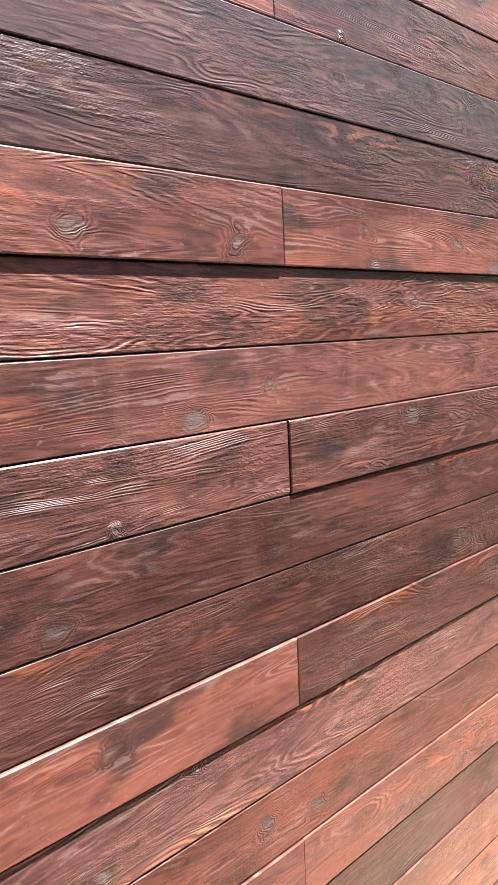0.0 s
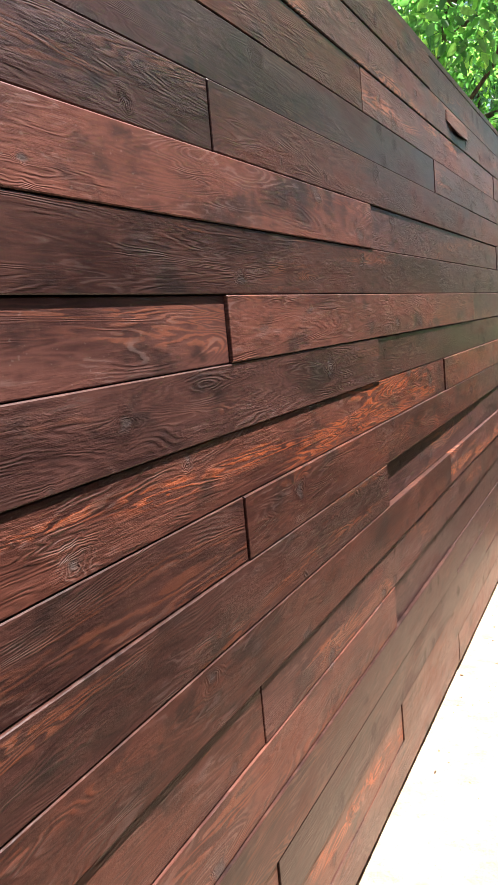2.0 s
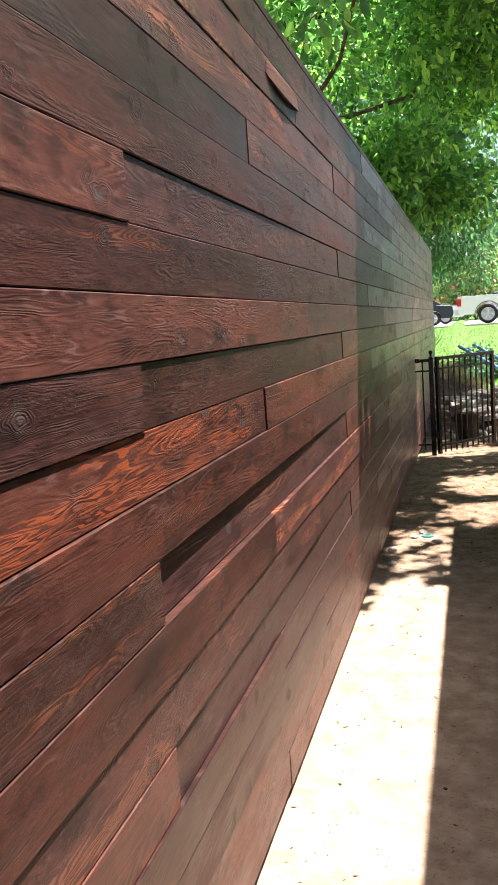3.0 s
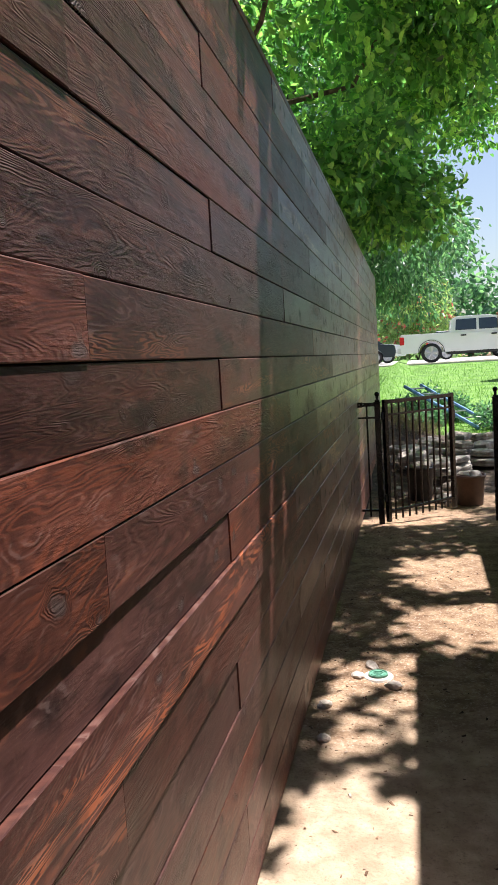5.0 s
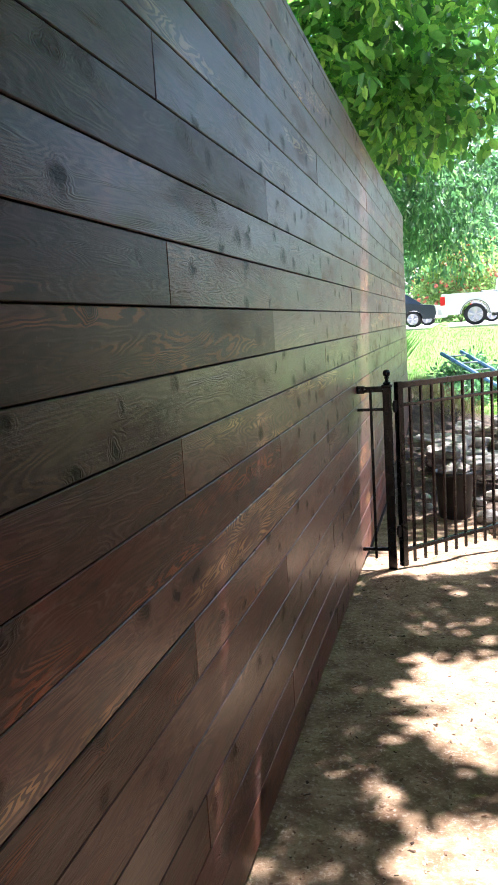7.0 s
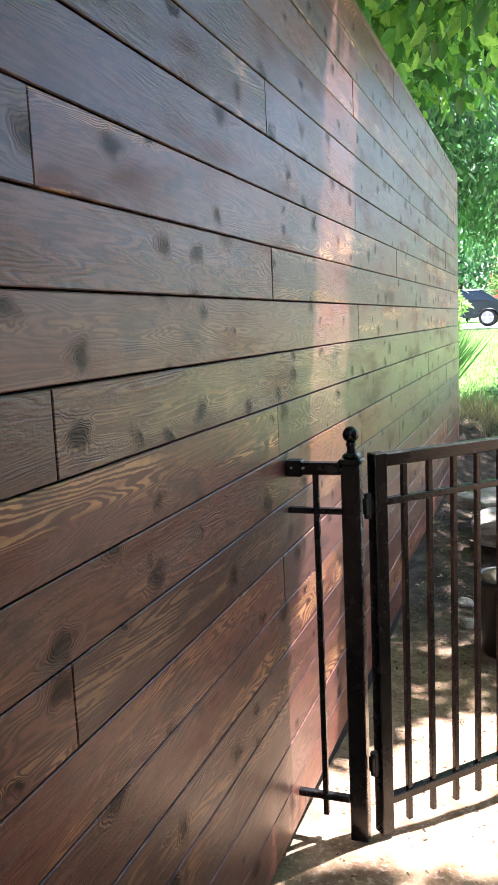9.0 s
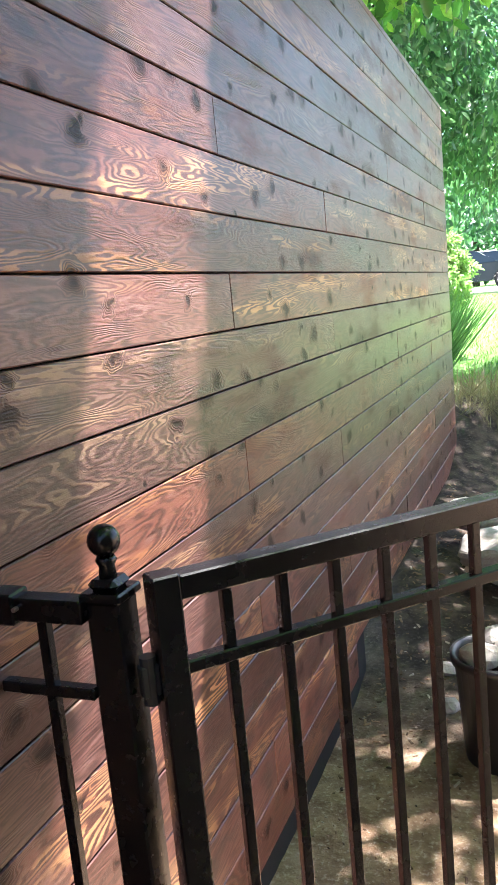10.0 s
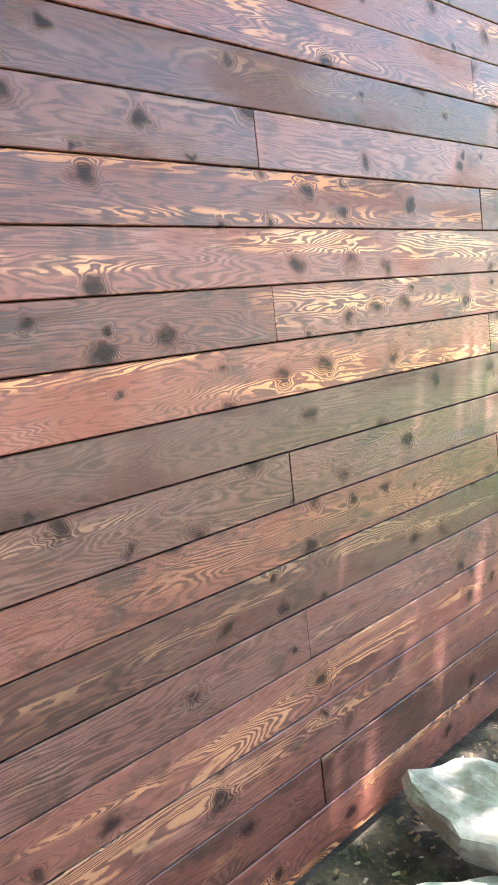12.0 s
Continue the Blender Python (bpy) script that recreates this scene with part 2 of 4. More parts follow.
def glass_material(name, color):
    n = Nodes(name)
    return n.done(color, 0.06, spec=0.9)


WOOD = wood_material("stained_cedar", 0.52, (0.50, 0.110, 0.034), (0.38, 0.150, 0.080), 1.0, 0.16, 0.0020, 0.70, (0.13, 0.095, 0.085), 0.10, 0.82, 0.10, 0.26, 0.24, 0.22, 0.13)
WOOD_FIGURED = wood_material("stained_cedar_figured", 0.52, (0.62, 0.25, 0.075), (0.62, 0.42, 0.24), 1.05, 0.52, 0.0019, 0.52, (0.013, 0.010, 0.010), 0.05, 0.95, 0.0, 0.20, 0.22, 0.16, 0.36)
GROUND = ground_material()
STONE = stone_material()
BARK = bark_material()
IRON = plain_material("black_powder_coated_metal", (0.006, 0.006, 0.0065), 0.26, 0.0, 0.3, 25.0, 0.06, 0.4)
STEEL = plain_material("worn_steel", (0.42, 0.41, 0.40), 0.35, 1.0)
BACKING = plain_material("dark_backing", (0.010, 0.008, 0.007), 0.9)
STUCCO = plain_material("house_siding", (0.20, 0.17, 0.15), 0.85, 0, 0.12, 3.0, 0.3)
ROOFING = plain_material("roof_shingle", (0.09, 0.085, 0.08), 0.9, 0, 0.3, 12.0, 0.4)
LEAF_NEAR = leaf_material("broad_leaf", (0.045, 0.115, 0.045), (0.12, 0.25, 0.085), (0.34, 0.48, 0.15), 0.26, 0.60)
# bluish tones put distance haze into the leaf colour
LEAF_FAR = leaf_material("small_leaf", (0.055, 0.115, 0.080), (0.10, 0.195, 0.125), (0.19, 0.30, 0.18), 0.35, 0.42)
LEAF_LIGHT = leaf_material("light_leaf", (0.17, 0.24, 0.10), (0.26, 0.34, 0.15), (0.37, 0.44, 0.22), 0.5, 0.4)
FLOWER = plain_material("coral_blossom", (0.62, 0.16, 0.12), 0.7, 0, 0.3)
BLADE = leaf_material("grass_blade", (0.08, 0.16, 0.035), (0.15, 0.26, 0.06), (0.24, 0.34, 0.10), 0.5, 0.4)
STRAW = leaf_material("dry_straw", (0.16, 0.13, 0.075), (0.24, 0.19, 0.11), (0.32, 0.27, 0.16), 0.7, 0.2)
ASPHALT = plain_material("pale_road", (0.46, 0.45, 0.43), 0.9, 0, 0.15, 3.0, 0.3)
PAINT_WHITE = plain_material("white_car_paint", (0.80, 0.80, 0.79), 0.22, 0, 0.02, 2.0)
PAINT_DARK = plain_material("dark_car_paint", (0.035, 0.042, 0.05), 0.2, 0, 0.05, 2.0)
PAINT_SILVER = plain_material("silver_car_paint", (0.45, 0.46, 0.47), 0.25, 0.3, 0.04, 2.0)
RUBBER = plain_material("tyre_rubber", (0.018, 0.018, 0.018), 0.8)
PLASTIC = plain_material("dark_trim", (0.02, 0.02, 0.021), 0.5)
CHROME = plain_material("alloy", (0.60, 0.60, 0.60), 0.35, 0.2, 0.05)
REED = leaf_material("reed_blade", (0.11, 0.19, 0.08), (0.16, 0.26, 0.12), (0.24, 0.34, 0.17), 0.5, 0.4)
GLASS = glass_material("tinted_window", (0.03, 0.045, 0.055))
LIGHT_RED = plain_material("red_lens", (0.55, 0.02, 0.02), 0.15, 0, 0.1)
POT_BLACK = plain_material("black_plastic", (0.015, 0.015, 0.016), 0.42, 0, 0.3, 14.0)
POT_BROWN = plain_material("brown_plastic", (0.085, 0.050, 0.036), 0.5, 0, 0.3, 10.0, 0.1)
COVER_GREEN = plain_material("green_plastic", (0.10, 0.29, 0.20), 0.5, 0, 0.25, 30.0, 0.2)
MORTAR = plain_material("pale_concrete", (0.50, 0.44, 0.38), 0.9, 0, 0.25, 14.0, 0.5)
BLUE = plain_material("blue_aluminium", (0.13, 0.26, 0.46), 0.35, 0.3, 0.2)
BRICKRED = plain_material("red_brick", (0.30, 0.11, 0.075), 0.9, 0, 0.25, 10.0, 0.4)


# ---------------------------------------------------------------- building helpers
def part(name, bm, material, parent, label=""):
    """Links a bmesh as one mesh object under a thing or a part."""
    me = bpy.data.meshes.new(name)
    bm.to_mesh(me)
    bm.free()
    me.materials.append(material)
    ob = new(name, me)
    ob.parent = parent
    return tagged(ob, label)


def thing(name, label, category, m=None, group="", kind=""):
    ob = new(name)
    if m is not None:
        ob.matrix_world = m
    return tagged(ob, label, category, group, kind)


def mesh_thing(name, bm, material, label, category, group="", kind=""):
    ob = part(name, bm, material, None, label)
    return tagged(ob, label, category, group, kind)


def box(bm, lo, hi, bevel=0.0, seg=1):
    made = bmesh.ops.create_cube(bm, size=1.0)["verts"]
    for v in made:
        v.co = Vector([lo[i] + (v.co[i] + 0.5) * (hi[i] - lo[i]) for i in range(3)])
    if bevel:
        edges = list({e for v in made for e in v.link_edges})
        bmesh.ops.bevel(bm, geom=edges, offset=bevel, segments=seg, affect="EDGES")
    return bm


def tube(bm, a, b, r0, r1=None, n=10):
    """A capped round bar from a to b."""
    a, b = Vector(a), Vector(b)
    r1 = r0 if r1 is None else r1
    q = (b - a).to_track_quat("Z", "Y")
    rings = []
    for c, r in ((a, r0), (b, r1)):
        rings.append([bm.verts.new(c + q @ Vector((r * math.cos(6.28318 * k / n), r * math.sin(6.28318 * k / n), 0))) for k in range(n)])
    for k in range(n):
        bm.faces.new((rings[0][k], rings[0][(k + 1) % n], rings[1][(k + 1) % n], rings[1][k]))
    bm.faces.new(rings[0][::-1])
    bm.faces.new(rings[1])
    return bm


def lathe(bm, profile, n=20, centre=(0, 0, 0)):
    """Turns a list of (radius, height) about the upright axis."""
    cx, cy, cz = centre
    rows = [[bm.verts.new((cx + r * math.cos(6.28318 * k / n), cy + r * math.sin(6.28318 * k / n), cz + z)) for k in range(n)] for r, z in profile]
    for a, b in zip(rows, rows[1:]):
        for k in range(n):
            bm.faces.new((a[k], a[(k + 1) % n], b[(k + 1) % n], b[k]))
    if profile[0][0] > 1e-4:
        bm.faces.new(rows[0][::-1])
    if profile[-1][0] > 1e-4:
        bm.faces.new(rows[-1])
    return bm


def smooth(ob):
    for p in ob.data.polygons:
        p.use_smooth = True
    return ob


# ---------------------------------------------------------------- ground
def height(x, y):
    """Level yard, dipping a little behind the gate, a soil bank at the far end, and a lawn that climbs to the street."""
    z = -0.04
    if y > 12.6:
        z -= 0.09 * min(1.0, (y - 12.6) / 0.9)
    if y > 14.6:
        z += (0.10 + 0.14 * max(0.0, 1.0 - abs(x) / 0.45)) * min(1.0, (y - 14.6) / 1.0)
    bank = math.exp(-((y - 18.7) / 0.9) ** 2) * math.exp(-((x - 0.1) / 0.8) ** 2)
    z += 0.42 * bank
    if y > 19.0:
        s = min(1.0, (y - 19.0) / 18.9)
        z += 1.05 * s
    if abs(x) < 4 and -3 < y < 21:
        z += 0.016 * noise.noise((x * 1.7, y * 1.7, 0)) + 0.007 * noise.noise((x * 7, y * 7, 3)) + 0.004 * noise.noise((x * 19, y * 19, 5))
    return z


def steps(*spans):
    out = []
    for a, b, n in spans:
        out += [a + (b - a) * k / n for k in range(n)]
    return out + [spans[-1][1]]


bm = bmesh.new()
xs = steps((-900, -60, 6), (-60, -6, 12), (-6, -0.5, 8), (-0.5, 2.2, 60), (2.2, 8, 8), (8, 60, 14), (60, 900, 6))
ys = steps((-600, -20, 5), (-20, -2, 8), (-2, 4, 20), (4, 18.5, 300), (18.5, 22, 24), (22, 37.9, 26), (37.9, 58, 10), (58, 120, 10), (120, 1500, 8))
grid = [[bm.verts.new((x, y, height(x, y))) for x in xs] for y in ys]
for r0, r1 in zip(grid, grid[1:]):
    for k in range(len(xs) - 1):
        bm.faces.new((r0[k], r0[k + 1], r1[k + 1], r1[k]))
ground = mesh_thing("ground", bm, GROUND, "sandy dirt yard with mulch running into a green lawn", "ground", kind="structure")
smooth(ground)

bm = bmesh.new()
z_road = 1.07
box(bm, (-120, 38.2, z_road - 0.4), (140, 56.0, z_road))
road = mesh_thing("road", bm, ASPHALT, "pale sunlit street beyond the lawn", "road", kind="structure")
bm = bmesh.new()
box(bm, (-120, 37.92, z_road - 0.4), (140, 38.196, z_road + 0.02), 0.01)
kerb = mesh_thing("kerb", bm, MORTAR, "pale concrete kerb along the street", "kerb", kind="structure")

# ---------------------------------------------------------------- the board-clad wall
PITCH, Z0, TOP, Y_START, Y_END = 0.14, 1.54, 2.69, -1.6, 17.87
JOINTS = {
    0: (1.30, 4.56, 7.245, 10.40, 13.63, 16.86),
    1: (0.20, 3.485, 6.35, 9.40, 12.543, 15.765),
    2: (2.40, 5.56, 8.45, 11.47, 14.575),
}

wall = thing("board_wall", "tall boundary wall clad in dark red-brown stained boards", "wall", kind="structure")
bm = bmesh.new()
box(bm, (-0.12, Y_START, -0.3), (-0.032, 14.81, TOP - 0.01))
box(bm, (-0.12, 14.81, 0.13), (-0.032, Y_END - 0.02, TOP - 0.01))
part("backing", bm, BACKING, wall)


def board_mesh(length, high, thick=0.024):
    """A plank along y with eased edges; its front is at x = 0 and its foot at z = 0."""
    c, e = 0.0022, 0.0012
    prof = [(-thick, 0), (-c, 0), (0, c), (0, high * 0.5), (0, high - c), (-c, high), (-thick, high)]
    b = bmesh.new()
    rows = []
    for y, inset in ((0, e), (e * 1.5, 0), (length - e * 1.5, 0), (length, e)):
        rows.append([b.verts.new((x - inset if x > -0.01 else x, y, z)) for x, z in prof])
    for p, q in zip(rows, rows[1:]):
        for k in range(len(prof) - 1):
            b.faces.new((p[k], p[k + 1], q[k + 1], q[k]))
        b.faces.new((p[-1], p[0], q[0], q[-1]))
    b.faces.new(rows[0][::-1])
    b.faces.new(rows[-1])
    bmesh.ops.recalc_face_normals(b, faces=b.faces)
    return b


# boards that stand out or lie back, by level and a place along the wall
PROUD = {(3, 0.5): 0.005, (3, 2.0): 0.004, (2, 2.0): -0.004, (2, 0.8): -0.004, (1, 1.0): -0.003, (0, 0.9): 0.0, (-1, 1.0): 0.0, (-2, 1.0): -0.0015,
         (2, 3.0): 0.003, (1, 2.8): -0.002, (0, 2.8): 0.003, (-1, 3.0): -0.002, (-8, 3.8): 0.005, (-9, 3.0): -0.002,
         (-2, 5.0): 0.003, (-3, 0.6): 0.003, (-3, 2.6): 0.003, (-3, 5.0): -0.016, (-4, 3.0): 0.003, (-4, 4.0): 0.006, (-4, 6.6): 0.005, (-5, 5.0): 0.001,
         (-6, 5.0): -0.005, (-7, 4.5): 0.006, (0, 5.0): -0.003, (1, 4.5): 0.004, (7, 5.0): 0.002, (8, 5.0): 0.003}
SKEW = {(-3, 5.0): -0.27, (-2, 1.0): 0.0, (-1, 1.0): 0.0, (0, 0.9): 0.0, (2, 0.8): -0.04}
rng = random.Random(5)
for level in range(9, -11, -1):
    cuts = [Y_START] + list(JOINTS[level % 3]) + [Y_END]
    hi = Z0 + level * PITCH
    lo = hi - PITCH
    if level == 9:
        lo, hi = Z0 + 8 * PITCH, TOP
    for a, b in zip(cuts, cuts[1:]):
        if level == -10 and b > 14.9:
            b = min(b, 14.81)
            if a > 14.5:
                continue
        rough = max(0.0, min(1.0, (8.6 - 0.5 * (a + b)) / 2.0))
        gap = 0.0036 - 0.0014 * rough
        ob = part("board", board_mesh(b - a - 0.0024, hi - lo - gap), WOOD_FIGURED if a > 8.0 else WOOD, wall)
        out = rng.uniform(-0.0012, 0.0012) + rough * rng.uniform(-0.002, 0.002)
        for (l0, y0), push in PROUD.items():
            if l0 == level and a - 0.05 < y0 < b:
                out = push
        lean = rng.uniform(-0.3, 0.3) + rough * rng.uniform(-0.35, 0.35)
        skew = rough * rng.uniform(-0.04, 0.04)
        for (l0, y0), turn in SKEW.items():
            if l0 == level and a < y0 < b:
                skew = turn
        ob.matrix_world = pose(out, a + 0.0012, lo + gap * 0.5, 0, lean, skew)

# swollen strip added at one upper board's foot to cast a dark patch
bm = bmesh.new()
rows = []
for k in range(15):
    u = k / 14
    swell = math.sin(math.pi * u) ** 0.7
    y = 5.86 + 0.56 * u
    foot = 2.455 - 0.030 * swell
    prof = [(0.0005 + 0.019 * swell * (1 - f) ** 1.7, foot + (2.517 - foot) * f) for f in (1.0, 0.75, 0.5, 0.28, 0.1, 0.0)]
    rows.append([bm.verts.new((x, y, z)) for x, z in [(-0.004, 2.517)] + prof + [(-0.004, foot + 0.016)]])
for p, q in zip(rows, rows[1:]):
    for k in range(8):
        bm.faces.new((p[k], p[(k + 1) % 8], q[(k + 1) % 8], q[k]))
bm.faces.new(rows[0])
bm.faces.new(rows[-1][::-1])
bmesh.ops.recalc_face_normals(bm, faces=bm.faces)
smooth(part("lifted_splinter", bm, WOOD, wall, "raised wooden strip added to cast a dark patch"))

# ---------------------------------------------------------------- the house beside the path (only its shade is seen)
EAVE_H, EAVE_X, HOUSE_END = 2.62, 0.46 + SUN_X * 2.66, 9.24 + SUN_Y * 2.66
house = thing("house", "pale house beside the path with an overhanging eave", "house")
bm = bmesh.new()
box(bm, (1.75, -9, -0.3), (7.5, HOUSE_END - 0.5, EAVE_H - 0.06))
part("wall", bm, STUCCO, house)
bm = bmesh.new()
v = [bm.verts.new(c) for c in ((EAVE_X, -9.5, EAVE_H), (EAVE_X, HOUSE_END, EAVE_H), (4.6, HOUSE_END, EAVE_H + 0.95), (4.6, -9.5, EAVE_H + 0.95), (8.2, HOUSE_END, EAVE_H), (8.2, -9.5, EAVE_H))]
w = [bm.verts.new(u.co - Vector((0, 0, 0.12))) for u in v]
for q in ((0, 1, 2, 3), (3, 2, 4, 5)):
    bm.faces.new([v[k] for k in q][::-1])
    bm.faces.new([w[k] for k in q])
for a, b in ((0, 1), (1, 2), (2, 4), (4, 5), (5, 3), (3, 0)):
    bm.faces.new((v[a], v[b], w[b], w[a]))
bmesh.ops.recalc_face_normals(bm, faces=bm.faces)
part("roof", bm, ROOFING, house)
bm = bmesh.new()
box(bm, (1.75, HOUSE_END - 0.5, -0.3), (7.5, 12.76, EAVE_H - 0.06))
part("wing_wall", bm, STUCCO, house)
bm = bmesh.new()
box(bm, (1.71, HOUSE_END + 0.004, EAVE_H - 0.06), (8.2, 13.1, EAVE_H + 0.06))
part("wing_roof", bm, ROOFING, house)

# ---------------------------------------------------------------- metal gate and fence
POST = (0.177, 12.643)


def fence_post(x, y, base, top, label, group="gate posts"):
    """A square post with a stepped cap, a neck and a ball."""
    ob = thing("gate_post", label, "post", pose(x, y, base), group)
    h = top - base - 0.115
    bm = bmesh.new()
    box(bm, (-0.026, -0.026, -0.15), (0.026, 0.026, h), 0.003)
    part("shaft", bm, IRON, ob)
    bm = bmesh.new()
    box(bm, (-0.032, -0.032, h), (0.032, 0.032, h + 0.014), 0.003)
    box(bm, (-0.024, -0.024, h + 0.014), (0.024, 0.024, h + 0.030), 0.008)
    part("cap", bm, IRON, ob)
    bm = bmesh.new()
    rad = 0.023
    prof = [(0.013, h + 0.028), (0.011, h + 0.045), (0.015, h + 0.054), (0.011, h + 0.062)]
    prof += [(max(0.0002, rad * math.sin(a)), h + 0.081 - rad * math.cos(a)) for a in [0.45 + k * (3.1416 - 0.45) / 9 for k in range(10)]]
    lathe(bm, prof, 18)
    smooth(part("ball_finial", bm, IRON, ob, "round ball finial"))
    return ob


fence_post(POST[0], POST[1], -0.05, 1.20, "black metal gate post with a ball finial")
fence_post(1.23, 12.73, -0.06, 1.19, "black metal latch post with a ball finial")

panel = thing("metal_fence", "short black metal filler panel between wall and post", "fence", pose(0, 12.618, 0))
for name, z0, z1, d in (("top_rail", 1.058, 1.092, 0.016), ("middle_rail", 0.945, 0.962, 0.010), ("bottom_rail", 0.08, 0.10, 0.010)):
    bm = bmesh.new()
    box(bm, (-0.002, -d, z0), (POST[0] - 0.024, d, z1), 0.002)
    part(name, bm, IRON, panel)
bm = bmesh.new()
box(bm, (0.072, -0.008, 0.03), (0.088, 0.008, 1.06), 0.0015)
part("picket", bm, IRON, panel)
bm = bmesh.new()
box(bm, (-0.001, -0.021, 1.052), (0.045, 0.021, 1.098), 0.003)
part("wall_bracket", bm, IRON, panel, "black bracket screwed to the boards")
for k in (0.016, 0.05):
    bm = bmesh.new()
    tube(bm, (k, -0.016, 1.078), (k, -0.0245, 1.078), 0.0035)
    part("screw", bm, STEEL, panel, "bright screw head")

LEAF_ANGLE, LEAF_LEN = 47.5, 0.965
gate = thing("metal_gate", "black metal picket gate standing ajar", "gate", pose(POST[0] + 0.052, POST[1] + 0.012, 0, 0, 0, LEAF_ANGLE))
G0, G1 = -0.03, 1.108
bm = bmesh.new()
box(bm, (0, -0.02, G0), (0.042, 0.02, G1 + 0.004), 0.003)
part("hinge_stile", bm, IRON, gate)
bm = bmesh.new()
box(bm, (LEAF_LEN - 0.042, -0.02, G0), (LEAF_LEN, 0.02, G1 + 0.004), 0.003)
part("latch_stile", bm, IRON, gate)
for name, z0, z1, d in (("top_rail", G1 - 0.036, G1, 0.018), ("middle_rail", G1 - 0.148, G1 - 0.128, 0.012), ("bottom_rail", 0.055, 0.080, 0.014)):
    bm = bmesh.new()
    box(bm, (0.0405, -d, z0), (LEAF_LEN - 0.0405, d, z1), 0.0025)
    part(name, bm, IRON, gate)
NP = 9
for k in range(NP):
    x = 0.021 + (LEAF_LEN - 0.042) * (k + 1) / (NP + 1)
    bm = bmesh.new()
    box(bm, (x - 0.008, -0.008, G0 + 0.01), (x + 0.008, 0.008, G1 - 0.034), 0.0015)
    part("picket", bm, IRON, gate)
for z in (0.16, 0.93):
    bm = bmesh.new()
    tube(bm, (-0.012, 0, z), (-0.012, 0, z + 0.07), 0.012)
    box(bm, (-0.026, -0.010, z + 0.012), (0.001, 0.010, z + 0.058), 0.002)
    part("hinge", bm, PLASTIC, gate)
bm = bmesh.new()
box(bm, (LEAF_LEN - 0.002, -0.016, 0.86), (LEAF_LEN + 0.022, 0.016, 0.94), 0.004)
part("latch", bm, PLASTIC, gate)

run = thing("fence_run", "black metal picket fence beside the latch post", "fence", pose(1.256, 12.73, 0))
for name, z0, z1, d in (("top_rail", 1.04, 1.075, 0.016), ("middle_rail", 0.93, 0.947, 0.010), ("bottom_rail", 0.07, 0.09, 0.010)):
    bm = bmesh.new()
    box(bm, (0, -d, z0), (0.49, d, z1), 0.002)
    part(name, bm, IRON, run)
for k in range(4):
    bm = bmesh.new()
    box(bm, (0.09 + 0.096 * k, -0.008, 0.02), (0.106 + 0.096 * k, 0.008, 1.042), 0.0015)
    part("picket", bm, IRON, run)


# ---------------------------------------------------------------- stones, pots, cover
def slab(name, x, y, z, rx, ry, thick, turn, tilt, seed, label, group="stacked flagstones", mat=None):
    """A broken flagstone with an uneven outline, chipped rim and dished faces; z is its underside."""
    r = random.Random(seed)
    n = 26
    outline = []
    m = r.randint(5, 6)
    turns = sorted(6.28318 * (k + r.uniform(-0.28, 0.28)) / m for k in range(m))
    reach = [r.uniform(0.86, 1.14) for _ in range(m)]
    off = Vector((r.uniform(0, 90), r.uniform(0, 90), 0))
    for k in range(n):
        a = 6.28318 * k / n
        q = [t for t in turns if t <= a]
        i = len(q) - 1
        a0, a1 = turns[i] - (6.28318 if i < 0 else 0), turns[(i + 1) % m] + (6.28318 if i == m - 1 else 0)
        c0, c1 = Vector((math.cos(a0), math.sin(a0))) * reach[i], Vector((math.cos(a1), math.sin(a1))) * reach[(i + 1) % m]
        # where the ray meets the straight broken side between two corners
        d, e = Vector((math.cos(a), math.sin(a))), c1 - c0
        cut = (c0.x * e.y - c0.y * e.x) / (d.x * e.y - d.y * e.x)
        cut *= 1 + 0.07 * noise.noise(Vector((d.x, d.y, 0)) * 3.0 + off)
        outline.append((rx * cut * d.x, ry * cut * d.y))
    b = bmesh.new()
    rows = []
    for s, h in ((0.0, 0.0), (0.6, 0.0), (0.95, 0.02), (1.0, 0.25), (0.985, 0.45), (1.01, 0.62), (0.985, 0.86), (0.95, 0.97), (0.80, 1.0), (0.6, 1.0), (0.35, 1.0), (0.0, 1.0)):
        row = []
        for k, (u, v) in enumerate(outline):
            at = Vector((u * s, v * s, 0)) * 9.0 + off
            chip = 1 + 0.05 * noise.noise(at * 2.2 + Vector((0, 0, h * 5))) * (s > 0.7)
            lift = 0.22 * noise.noise(at) + 0.10 * noise.noise(at * 3.1) if h > 0.9 else 0.06 * noise.noise(at * 2)
            row.append(b.verts.new((u * s * chip, v * s * chip, thick * (h + lift * (s < 0.99)))))
        rows.append(row)
    for p, q in zip(rows, rows[1:]):
        for k in range(n):
            b.faces.new((p[k], p[(k + 1) % n], q[(k + 1) % n], q[k]))
    bmesh.ops.remove_doubles(b, verts=b.verts, dist=0.0004)
    bmesh.ops.recalc_face_normals(b, faces=b.faces)
    ob = mesh_thing(name, b, mat or STONE, label, "stone", group)
    ob.matrix_world = pose(x, y, z, tilt[0], tilt[1], turn)
    return ob


